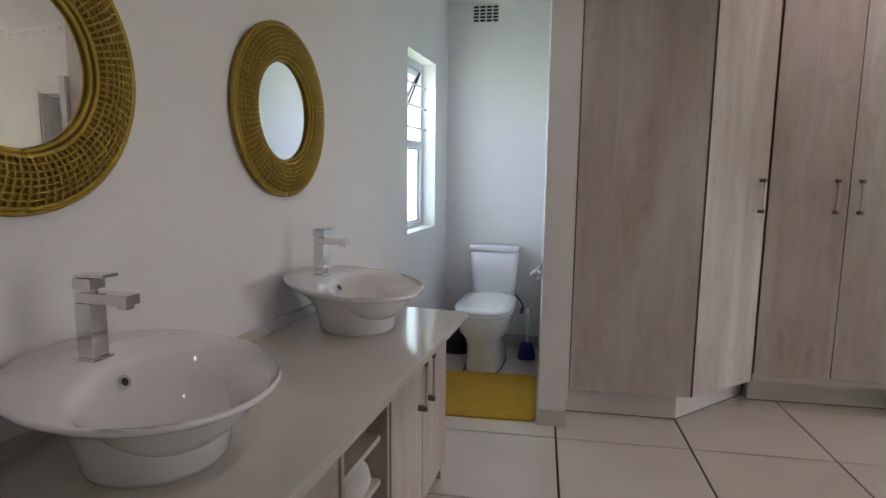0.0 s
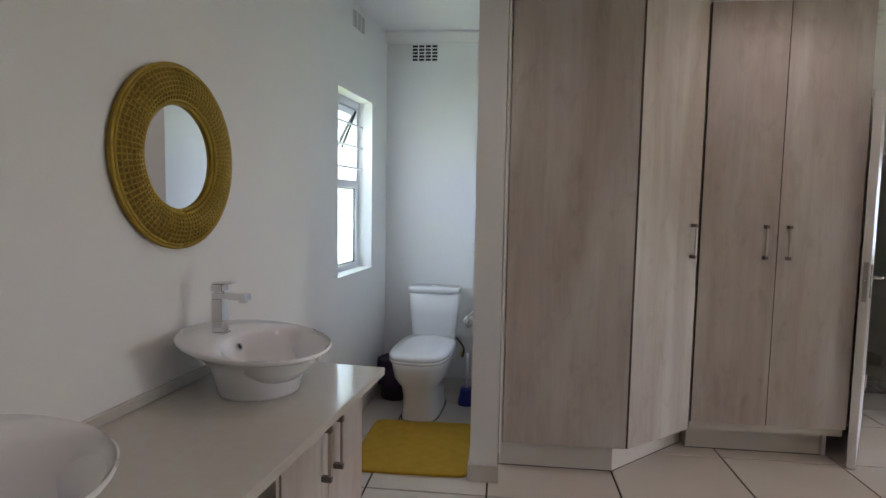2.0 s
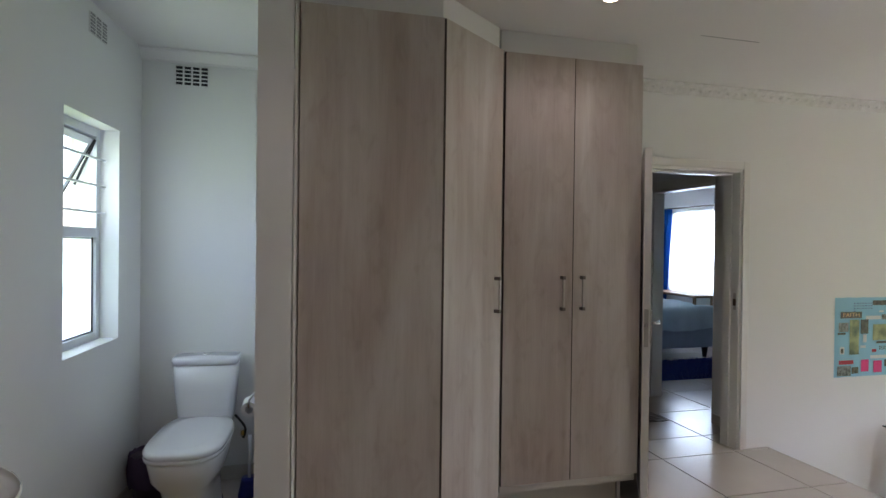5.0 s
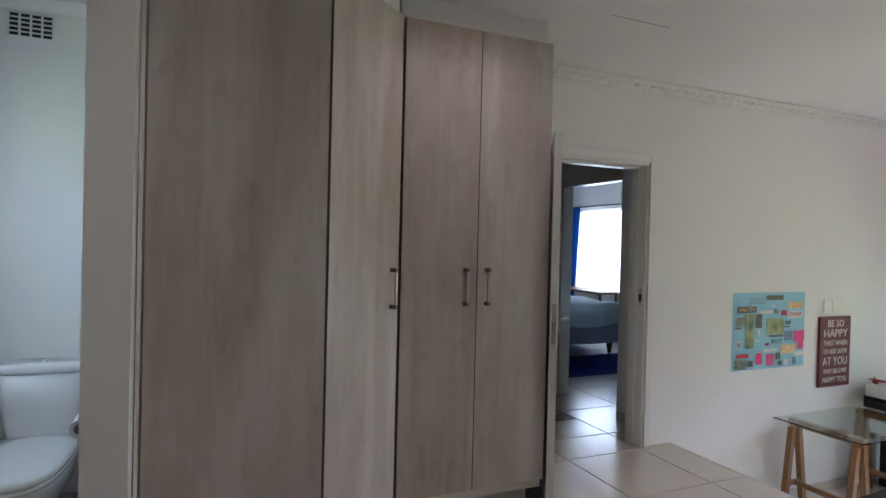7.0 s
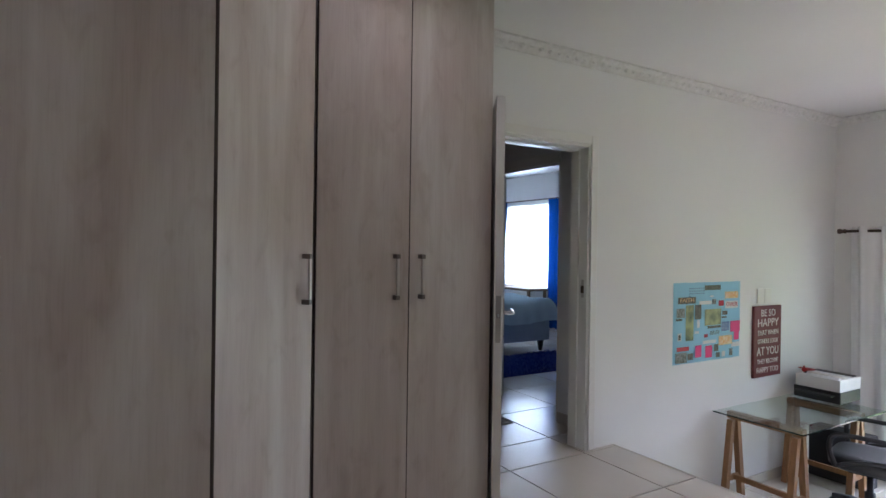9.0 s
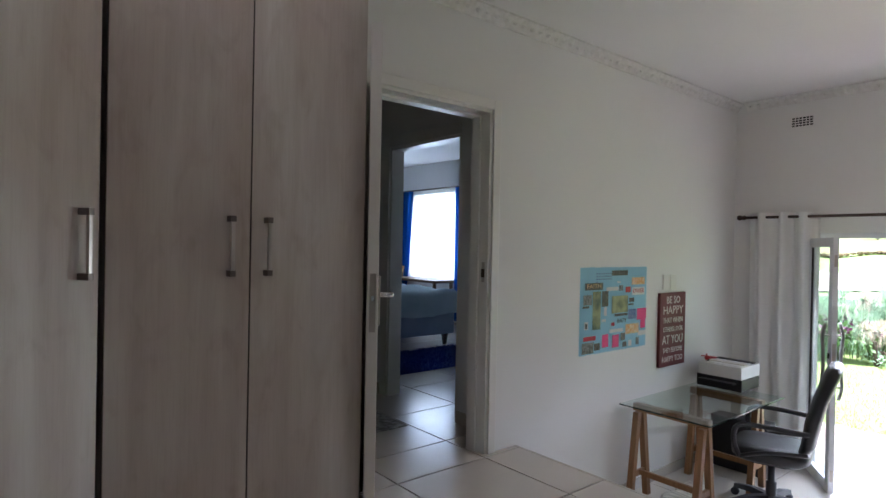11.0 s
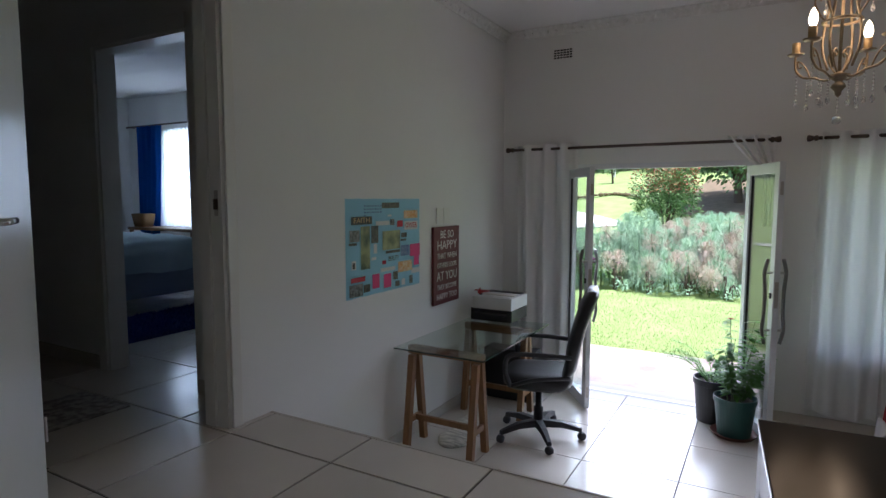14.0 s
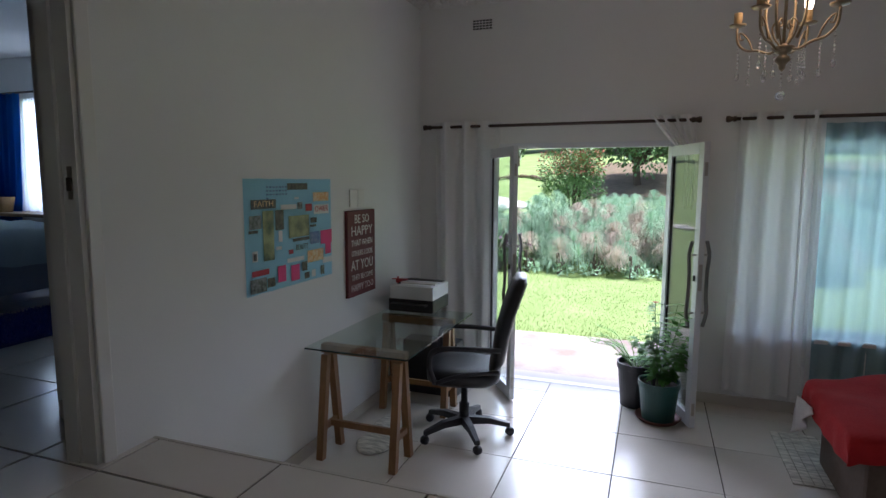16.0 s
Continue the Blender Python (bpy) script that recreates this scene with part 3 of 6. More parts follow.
part("stile", box(-0.018, 0.018, WIN_Y0 + 0.086, WIN_Y1 - 0.086, -0.48, -0.445), ALU, vent_sash)
part("stile", box(-0.018, 0.018, WIN_Y0 + 0.086, WIN_Y1 - 0.086, -0.035, 0), ALU, vent_sash)
part("seal", box(0.0185, 0.022, WIN_Y1 - 0.06, WIN_Y1 - 0.05, -0.48, 0), RUBBER, vent_sash)
p = part("pane", box(-0.003, 0.003, WIN_Y0 + 0.086, WIN_Y1 - 0.086, -0.444, -0.036), GLASS, vent_sash)
p.visible_shadow = False
part("stay", tube([(X + 0.02, WIN_Y1 - 0.05, WIN_Z1 - 0.06), (X - 0.08, WIN_Y1 - 0.05, WIN_Z1 - 0.30)], 0.006, 6), RUBBER, win, "black friction stay")
for z in (1.62, 1.76, 1.90):
    part("burglar_bar", tube([(X + 0.05, WIN_Y0 + 0.002, z), (X + 0.05, WIN_Y1 - 0.002, z)], 0.006, 8), ALU, win, "white burglar bar")
structure("window_sill_1", box(-0.09, 0.004, WIN_Y0 + 0.001, WIN_Y1 - 0.001, WIN_Z0 + 0.0005, WIN_Z0 + 0.008, 0.002), TRIM, "white window sill", "sill", VAN)

# ---- wardrobe ----
HANDLEBAR = material("satin_nickel", (0.55, 0.50, 0.46), 0.3, 0.9, scale=20)
HANDLEFOOT = material("dark_nickel", (0.20, 0.175, 0.16), 0.4, 0.8, scale=20)


def bar_handle(parent, m, length=0.168):
    """Square bar handle on two feet; x out of the door, z along the handle."""
    h = part("handle", box(0.024, 0.033, -0.006, 0.006, -length / 2, length / 2, 0.001), HANDLEBAR, parent, "brushed steel bar handle", m=m)
    for s in (-1, 1):
        part("foot", box(0, 0.0345, -0.009, 0.009, s * length / 2 - 0.009, s * length / 2 + 0.009, 0.001), HANDLEFOOT, h)
    return h


def door_panel(parent, width, z0, z1, m, label=""):
    d = part("door", box(0.0016, width - 0.0012, 0, 0.018, z0, z1, 0.0012), LAMINATE, parent, label, m=m)
    part("edge_band", box(0.0, 0.0015, 0.0005, 0.0175, z0, z1), LAMEDGE, d, "dark edge of the board")
    return d


WTOP, WBOT = 2.49, 0.20
wardrobe_a = thing("wardrobe", "tall ash-grey laminate wardrobe unit with one wide door", "wardrobe")
part("body", box(0.205, 0.86, 3.328, 4.28, 0.151, WTOP, 0.001), CARCASS, wardrobe_a)
part("plinth", box(0.205, 0.800, 3.385, 4.27, 0.0, 0.15), CARCASS, wardrobe_a, "cream plinth board")
door_panel(wardrobe_a, 0.628, 0.16, WTOP, pose(0.222, 3.302, 0))
part("side_strip", box(0.202, 0.216, 3.300, 3.327, 0.1, WTOP + 0.05), TRIM, wardrobe_a, "narrow white filler strip")

P0, P1 = Vector((0.856, 3.300, 0)), Vector((1.262, 3.632, 0))
diag = (P1 - P0).length
diag_ang = math.degrees(math.atan2(P1.y - P0.y, P1.x - P0.x))
wardrobe_b = thing("wardrobe", "narrow angled ash-grey corner wardrobe unit", "wardrobe", pose(P0.x, P0.y, 0, 0, 0, diag_ang))
part("body", box(0.02, diag - 0.01, 0.028, 0.3, 0.151, WTOP), CARCASS, wardrobe_b)
plinth_m = pose(P0.x, P0.y, 0, 0, 0, diag_ang).inverted() @ pose(0.801, 3.3855, 0, 0, 0, 43.3)
part("plinth", box(0.0, 0.652, 0.0, 0.2, 0.0, 0.149), CARCASS, wardrobe_b, "cream plinth board", m=plinth_m)
dp = door_panel(wardrobe_b, diag - 0.012, 0.16, WTOP, pose(0.006, 0.002, 0))
bar_handle(dp, pose(diag - 0.075, 0, 1.22, 0, 0, -90))

wardrobe_c = thing("wardrobe", "tall ash-grey laminate wardrobe with two narrow doors", "wardrobe")
part("body", box(1.275, 2.088, 3.668, 4.28, 0.152, WTOP), CARCASS, wardrobe_c)
part("plinth", box(1.29, 2.03, 3.765, 4.27, 0.0, 0.1495), CARCASS, wardrobe_c, "cream plinth board")
part("plinth_leg", box(2.04, 2.06, 3.765, 3.81, 0.0, 0.1495), TRIM, wardrobe_c)
for i, (x, w) in enumerate(((1.272, 0.40), (1.674, 0.417))):
    dp = door_panel(wardrobe_c, w, WBOT, WTOP, pose(x, 3.642, 0))
    bar_handle(dp, pose(0.335 if i == 0 else 0.05, 0, 1.22, 0, 0, -90))
# Thin dark strips put the shadow line where plinths meet the floor into colour.
for parent, m, x0, x1, y in ((wardrobe_a, None, 0.206, 0.80, 3.3835), (wardrobe_b, plinth_m, 0.0, 0.65, -0.0015), (wardrobe_c, None, 1.29, 2.03, 3.7635)):
    part("plinth_shadow_gap", box(x0, x1, y, y + 0.0012, 0.0005, 0.0055), LAMEDGE, parent, "dark strip drawn for the shadow gap along the floor", m=m)
bulk = thing("bulkhead", "white boxed bulkhead above the wardrobes", "bulkhead", kind="structure")
part("panel", box(0.200, 0.85, 3.335, 4.295, WTOP + 0.004, CEILING - 0.001), PAINT, bulk)
part("panel", box(0.012, diag + 0.01, 0.04, 0.3, WTOP + 0.004, CEILING - 0.001), PAINT, bulk, m=pose(P0.x, P0.y, 0, 0, 0, diag_ang))
part("panel", box(1.262, 2.08, 3.69, 4.295, WTOP + 0.004, CEILING - 0.001), PAINT, bulk)

# ---- vanity: local x out of the wall, y along it ----
CT = 0.752
V0, V1, VD = -3.2, 0.395, 0.618
top = structure("worktop", box(0.002, VD, V0, V1, CT - 0.03, CT, 0.003), QUARTZ, "long cream quartz worktop under the basins", "worktop", VAN)
tagged(top, kind="thing")
splash = tagged(part("upstand", box(0.001, 0.016, V0, V1, CT + 0.0005, CT + 0.035, 0.002), QUARTZ, m=VAN), "low cream quartz upstand along the wall", "upstand")


def vanity_unit(y0, y1, doors=2):
    u = thing("vanity_cabinet", "ash-grey laminate vanity cabinet with bar handles", "cabinet", VAN, "vanity cabinets")
    part("body", box(0.02, VD - 0.102, y0 + 0.001, y1 - 0.001, 0.08, CT - 0.031), CARCASS, u)
    part("plinth", box(0.05, VD - 0.15, y0 + 0.001, y1 - 0.001, 0, 0.0795), CARCASS, u)
    part("side_panel", box(0.02, VD - 0.103, y1 - 0.0008, y1 + 0.016, 0.0, CT - 0.031, 0.001), LAMINATE, u)
    w = (y1 - y0) / doors
    for i in range(doors):
        d = part("door", box(VD - 0.101, VD - 0.083, y0 + i * w + 0.002, y0 + (i + 1) * w - 0.002, 0.09, CT - 0.036, 0.001), LAMINATE, u)
        side = y0 + (i + 1) * w - 0.05 if i % 2 == 0 else y0 + i * w + 0.05
        bar_handle(d, pose(VD - 0.083, side, 0.572, 0, 0, 0))
    return u


vanity_unit(-0.305, 0.365)
shelf = thing("open_shelf_unit", "open white shelf unit between vanity cabinets", "shelf", VAN)
for y in (-0.655, -0.327):
    part("side_panel", box(0.02, VD - 0.087, y, y + 0.018, 0.08, CT - 0.031), LAMINATE, shelf)
for z in (0.08, 0.36, 0.505):
    part("shelf", box(0.02, VD - 0.11, -0.636, -0.328, z, z + 0.018), CARCASS, shelf)
part("back", box(0.021, 0.03, -0.636, -0.328, 0.1, CT - 0.032), CARCASS, shelf)
vanity_unit(-1.375, -0.677)
vanity_unit(-2.085, -1.395)
towel = part("towel", loft([(0.40, -0.45, 0.3785, 0.10, 0.10, 3), (0.40, -0.45, 0.41, 0.112, 0.112, 2.6), (0.40, -0.455, 0.45, 0.108, 0.108, 2.4), (0.39, -0.45, 0.475, 0.06, 0.08, 2.2)], 24),
             PAPER, None, smooth=True, m=VAN)
tagged(towel, "folded white towel lying on the open shelf", "towel")


def basin(y):
    b = thing("washbasin", "round white ceramic countertop basin with a flared rim", "washbasin", VAN @ pose(0.265, y, CT), "washbasins")
    k = 48
    sec = [(0.012, 0, 0.0, .136, .136, 2), (0.012, 0, 0.010, .140, .140, 2), (0.008, 0, 0.07, .152, .152, 2), (0.004, 0, 0.105, .170, .170, 2), (0, 0, 0.135, .205, .205, 2), (0, 0, 0.155, .240, .240, 2),
           (0, 0, 0.166, .256, .256, 2), (0, 0, 0.173, .258, .258, 2), (0, 0, 0.178, .253, .253, 2), (0.078, 0, 0.174, .168, .236, 2), (0.078, 0, 0.160, .156, .214, 2), (0.072, 0, 0.11, .130, .170, 2),
           (0.064, 0, 0.06, .096, .12, 2), (0.05, 0, 0.036, .052, .065, 2), (0.05, 0, 0.033, .02, .02, 2)]
    bowl = loft(sec, k)
    for v in bowl.verts:                      # the rim rises towards the wall
        v.co.z -= 0.10 * v.co.x * min(1, max(0, v.co.z - 0.02) / 0.10)
    body = part("bowl", bowl, CERAMIC, b, smooth=True)
    part("waste", lathe([(0.0005, 0.0335), (0.022, 0.0335), (0.024, 0.0325), (0.024, 0.0315), (0.0005, 0.0315)], 20), CHROME, b, "chrome waste", True, pose(0.05, 0, -0.003))
    ring = bmesh.new()
    add_rings(ring, [[(r * math.cos(a), r * math.sin(a), z) for a in [2 * math.pi * i / 20 for i in range(20)]] for r, z in ((0.009, 0), (0.009, 0.003), (0.014, 0.003), (0.0145, 0))], cap=False)
    ov = part("overflow_ring", done(ring), CHROME, b, "chrome overflow ring", True, pose(-0.064, 0, 0.143, 0, 62, 0))
    part("hole", lathe([(0.0003, 0.0012), (0.009, 0.0012), (0.009, 0.0002)], 16), RUBBER, ov)
    t = thing("tap", "square chrome single-lever basin tap", "tap", VAN @ pose(0.128, y, CT + 0.187), "basin taps")
    part("base", box(-0.026, 0.026, -0.026, 0.026, 0, 0.006, 0.001), CHROME, t)
    part("body", box(-0.02, 0.02, -0.02, 0.02, 0.006, 0.120, 0.0015), CHROME, t)
    part("spout", box(-0.02, 0.108, -0.0185, 0.0185, 0.1205, 0.142, 0.0015), CHROME, t)
    part("aerator", box(0.078, 0.100, -0.011, 0.011, 0.111, 0.1203, 0.001), CHROME, t)
    part("neck", lathe([(0.016, 0.1422), (0.016, 0.1475)], 16), CHROME, t)
    part("lever", box(-0.022, 0.022, -0.02, 0.02, 0.1477, 0.172, 0.002), CHROME, t)
    part("lever_blade", box(0.0, 0.075, -0.019, 0.019, 0.1725, 0.179, 0.0012), CHROME, t, m=pose(-0.012, 0, 0, 0, -2, 0))
    return b


B2, B1 = 0.04, -0.977
basin(B2)
basin(B1)


def woven_mirror(y, z):
    t = thing("wall_mirror", "round mirror in a wide gold woven rattan frame", "mirror", VAN @ pose(0.001, y, z, 0, 90, 0), "wall mirrors")
    RO, RI = 0.305, 0.176

    def height(r):
        u = (r - RI) / (RO - RI)
        return 0.016 + 0.026 * math.sin(math.pi * min(max(u, 0), 1) ** 0.8) * (1 - 0.15 * u)

    part("glass", lathe([(0.0005, 0.012), (RI + 0.01, 0.012), (RI + 0.01, 0.008), (0.0005, 0.008)], 64), MIRROR, t, "round silvered mirror glass")
    rs = [RI + (RO - RI) * i / 9 for i in range(10)]
    # Darker gold than the weave: shade in its gaps is put into this colour.
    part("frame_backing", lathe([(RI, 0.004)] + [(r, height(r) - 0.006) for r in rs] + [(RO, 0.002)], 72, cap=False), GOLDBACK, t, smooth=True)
    weave = bmesh.new()
    for i in range(90):
        a = 2 * math.pi * i / 90
        add_tube(weave, [(r * math.cos(a), r * math.sin(a), height(r) + 0.0015 * (-1) ** (i + j)) for j, r in enumerate(rs)], 0.0030, 5)
    for j in range(1, 9):
        r = rs[j]
        pts = [((r) * math.cos(2 * math.pi * i / 90), r * math.sin(2 * math.pi * i / 90), height(r) + 0.0022 * (-1) ** (i + j)) for i in range(91)]
        add_tube(weave, pts, 0.0026, 5)
    tagged(part("weave", done(weave), GOLD, t, smooth=True), kind="stuff")
    for r, rad in ((RI + 0.002, 0.006), (RI + 0.012, 0.005), (RO - 0.003, 0.006), (RO - 0.012, 0.005)):
        rim = bmesh.new()
        add_tube(rim, [(r * math.cos(2 * math.pi * i / 72), r * math.sin(2 * math.pi * i / 72), height(r) if r < 0.2 else max(height(r), 0.012)) for i in range(73)], rad, 6)
        part("rim", done(rim), GOLD, t, smooth=True)
    return t


MZ = 1.541
woven_mirror(-0.008, MZ)
woven_mirror(-1.012, MZ)

# ---- toilet ----
wc = thing("toilet", "white ceramic close-coupled toilet with closed lid", "toilet", pose(-0.278, 4.572, 0, 0, 0, -4))
part("pan", loft([(0, -0.42, 0.0, .125, .28, 3.2), (0, -0.42, 0.02, .125, .285, 3.2), (0, -0.42, 0.16, .118, .285, 3), (0, -0.435, 0.23, .132, .30, 2.8), (0, -0.45, 0.29, .172, .335, 2.8),
                  (0, -0.455, 0.37, .182, .345, 3), (0, -0.455, 0.395, .184, .347, 3), (0, -0.455, 0.40, .180, .343, 3)], 40), CERAMIC, wc, smooth=True)
part("seat", loft([(0, -0.47, 0.402, .194, .335, 3.2), (0, -0.47, 0.414, .196, .338, 3.2), (0, -0.47, 0.42, .192, .334, 3.2)], 40), CERAMIC, wc, smooth=True)
part("lid", loft([(0, -0.47, 0.422, .194, .334, 3.2), (0, -0.47, 0.438, .197, .337, 3.2), (0, -0.47, 0.452, .186, .325, 3.0), (0, -0.47, 0.458, .12, .26, 2.6)], 40), CERAMIC, wc, smooth=True)
part("cistern", loft([(0, -0.10, 0.40, .148, .075, 6), (0, -0.10, 0.43, .152, .08, 6), (0, -0.105, 0.60, .170, .092, 6), (0, -0.105, 0.755, .178, .098, 6)], 40), CERAMIC, wc, smooth=True)
part("cistern_lid", loft([(0, -0.105, 0.757, .183, .102, 6), (0, -0.105, 0.785, .185, .104, 6), (0, -0.105, 0.797, .180, .099, 6)], 40), CERAMIC, wc, smooth=True)
part("flush_button", lathe([(0.026, 0.797), (0.026, 0.806), (0.02, 0.809), (0.001, 0.809)], 20), CHROME, wc, "chrome flush button", True, pose(0, -0.105, 0))
part("water_hose", tube(curve_points([(0.155, -0.06, 0.42), (0.21, -0.05, 0.34), (0.20, -0.03, 0.27), (0.185, -0.01, 0.30)]), 0.007, 8), RUBBER, wc, "braided water hose", True)
part("stop_valve", box(0.178, 0.205, -0.035, 0.0, 0.28, 0.32, 0.005), CHROME, wc)
part("floor_sealant", loft([(0, -0.42, 0.0003, .131, .287, 3.2), (0, -0.42, 0.0025, .131, .287, 3.2)], 40), RUBBER, wc, "dark joint round the foot")
rollh = thing("toilet_roll_holder", "chrome toilet roll holder on the partition wall", "toilet roll holder", pose(0.059, 3.42, 0.76))
part("plate", box(-0.006, 0, -0.02, 0.02, 0.0, 0.10, 0.002), CHROME, rollh)
part("arm", tube([(-0.006, 0, 0.07), (-0.036, 0, 0.03), (-0.036, 0.0, 0.0), (-0.036, 0.12, 0.0)], 0.005, 8), CHROME, rollh, smooth=True)
roll = bmesh.new()
add_rings(roll, [[(-0.036 + r * math.cos(a), y, r * math.sin(a) - 0.012) for a in [2 * math.pi * i / 24 for i in range(24)]] for r, y in ((0.018, 0.005), (0.033, 0.005), (0.033, 0.105), (0.018, 0.105), (0.018, 0.005))], cap=False)
tagged(part("toilet_roll", done(roll), PAPER, m=pose(0.059, 3.42, 0.76), smooth=False), "white toilet paper roll on its holder", "toilet roll")
brush = thing("toilet_brush", "white toilet brush in a blue plastic stand", "toilet brush", pose(-0.03, 4.29, 0))
part("stand", loft([(0, 0, 0, .062, .062, 2.6), (0, 0, 0.02, .062, .062, 2.6), (0, 0, 0.10, .045, .045, 2.4), (0, 0, 0.115, .042, .042, 2.4)], 28), BLUEPL, brush, "blue plastic stand", True)
part("handle", tube([(0, 0, 0.115), (0, 0, 0.30), (0, 0, 0.36)], 0.009, 10, 0.012), CERAMIC, brush, "white plastic handle", True)
bin_ = thing("waste_bin", "dark plastic waste bin with a purple liner", "waste bin", pose(-0.55, 4.36, 0))
part("bin_body", loft([(0, 0, 0, .10, .10, 2), (0, 0, 0.26, .125, .125, 2), (0, 0, 0.265, .12, .12, 2)], 28), BINPL, bin_, smooth=True)
lin = [[((.128 + 0.006 * math.sin(i * 1.9 + j) + 0.01 * (j == 1)) * math.cos(2 * math.pi * i / 40), (.128 + 0.006 * math.sin(i * 1.9 + j) + 0.01 * (j == 1)) * math.sin(2 * math.pi * i / 40), z + 0.008 * math.sin(i * 2.3))
        for i in range(40)] for j, z in enumerate((0.11, 0.18, 0.25, 0.285))]
part("liner", done(add_rings(bmesh.new(), lin, cap=False)), BAGPL, bin_, "thin purple bin liner", True)
part("knot", loft([(0.05, -0.03, 0.285, .02, .02, 2), (0.05, -0.03, 0.31, .028, .02, 2), (0.055, -0.03, 0.335, .012, .01, 2)], 12), BAGPL, bin_, smooth=True)
mat_pts = []
for j, z in enumerate((0.0015, 0.012)):
    mat_pts.append([(x + 0.004 * math.sin(7 * y), y + 0.006 * math.sin(9 * x + 2), z) for x, y, _ in superring(-0.265, 3.54, 0, 0.318, 0.35, 14, 48)])
mat_pts.append([(-0.265 + (x + 0.265) * 0.98, 3.54 + (y - 3.54) * 0.98, 0.016) for x, y, _ in mat_pts[1]])
tagged(part("bath_mat", done(add_rings(bmesh.new(), mat_pts)), YELLOWMAT), "mustard yellow cotton bath mat on the tiles", "bath mat")

# ---- living room: french doors, curtains ----


PULLS = material("dull_grey_steel", (0.24, 0.23, 0.22), 0.42, 0.8, scale=20)


def glazed_leaf(name, hinge, ang, width, flip):
    """Aluminium door leaf with one tall pane; local x from the hinge, z up."""
    t = thing(name, "white aluminium glazed door leaf standing open inwards", "door", pose(hinge[0], hinge[1], LOW, 0, 0, ang), "french door leaves")
    H = FD_H - LOW - 0.05
    s = 0.075
    part("stile", box(0, s, -0.02, 0.02, 0.012, H, 0.003), ALU, t)
    part("stile", box(width - s, width, -0.02, 0.02, 0.012, H, 0.003), ALU, t)
    part("rail", box(s + 0.0005, width - s - 0.0005, -0.02, 0.02, 0.012, 0.10, 0.003), ALU, t)
    part("rail", box(s + 0.0005, width - s - 0.0005, -0.02, 0.02, H - s, H, 0.003), ALU, t)
    g = part("pane", box(s, width - s, -0.003, 0.003, 0.10, H - s), GLASS, t, "clear door pane")
    g.visible_shadow = False
    for x in (s + 0.001, width - s - 0.008):
        part("bead", box(x, x + 0.004, -0.008, 0.008, 0.101, H - s - 0.001), RUBBER, t, "black glazing seal")
    for side in (-1, 1):
        y = side * 0.065
        w = width - 0.035
        h = part("pull_handle", tube(curve_points([(w, y - side * 0.016, 0.725), (w, y + side * 0.004, 0.82), (w, y - side * 0.004, 0.94), (w, y - side * 0.004, 1.10), (w, y + side * 0.004, 1.22), (w, y - side * 0.016, 1.315)]), 0.0125, 10), PULLS, t, "curved steel pull handle", True)
        for z in (0.82, 1.22):
            part("stud", tube([(width - 0.035, side * 0.02, z), (width - 0.035, y, z)], 0.008, 8), STEEL, h)
    part("lock_case", box(width - 0.002, width + 0.003, -0.012, 0.012, 0.98, 1.16, 0.001), STEEL, t, "steel lock faceplate")
    part("cylinder", box(width - 0.05, width - 0.03, -0.03, 0.03, 1.04, 1.08, 0.004), BLACKPL, t)
    for z in (0.1, 1.75):
        part("bolt", box(width, width + 0.004, -0.01, 0.01, z, z + 0.09, 0.001), STEEL, t)
    return t


glazed_leaf("door_2", (6.585, 2.235), math.degrees(math.atan2(2.045 - 2.235, 6.07 - 6.585)), 0.61, 1)
glazed_leaf("door_3", (6.585, 3.655), math.degrees(math.atan2(3.335 - 3.65, 6.12 - 6.585)), 0.60, -1)
ff = thing("door_frame_3", "white aluminium frame of the french doors", "door frame", kind="structure")
part("jamb", box(6.602, 6.66, FD_Y0 + 0.001, FD_Y0 + 0.04, LOW, FD_H - 0.001, 0.003), ALU, ff)
part("jamb", box(6.602, 6.66, FD_Y1 - 0.04, FD_Y1 - 0.001, LOW, FD_H - 0.001, 0.003), ALU, ff)
part("head", box(6.602, 6.66, FD_Y0 + 0.041, FD_Y1 - 0.041, FD_H - 0.045, FD_H - 0.001, 0.003), ALU, ff)
part("threshold", box(6.602, 6.68, FD_Y0 + 0.041, FD_Y1 - 0.041, LOW - 0.003, LOW + 0.004, 0.002), TRIM, ff)
structure("door_step", box(6.683, 6.861, FD_Y0 + 0.003, FD_Y1 - 0.003, LOW - 0.15, LOW - 0.004, 0.002), TILE, "cream tiled step at the french door", "step")

w2 = thing("window_2", "white framed living room window with small panes", "window", kind="structure")
for y in (WY0 + 0.001, WY1 - 0.046):
    part("window_frame", box(6.70, 6.75, y, y + 0.045, WZ0 + 0.001, WZ1 - 0.001, 0.003), ALU, w2)
for z in (WZ0 + 0.001, WZ1 - 0.046):
    part("window_frame", box(6.70, 6.75, WY0 + 0.047, WY1 - 0.047, z, z + 0.045, 0.003), ALU, w2)
for y in (0.41, 1.27):
    part("mullion", box(6.70, 6.75, y - 0.025, y + 0.025, WZ0 + 0.047, WZ1 - 0.047, 0.003), ALU, w2)
for y0, y1 in ((WY0 + 0.047, 0.384), (0.436, 1.244), (1.296, WY1 - 0.047)):
    g = part("pane", box(6.722, 6.728, y0, y1, WZ0 + 0.047, WZ1 - 0.047), GLASS, w2)
    g.visible_shadow = False
structure("window_sill_2", box(6.56, 6.70, WY0 - 0.03, WY1 + 0.03, WZ0 - 0.03, WZ0 - 0.001, 0.004), TRIM, "white window sill", "sill")


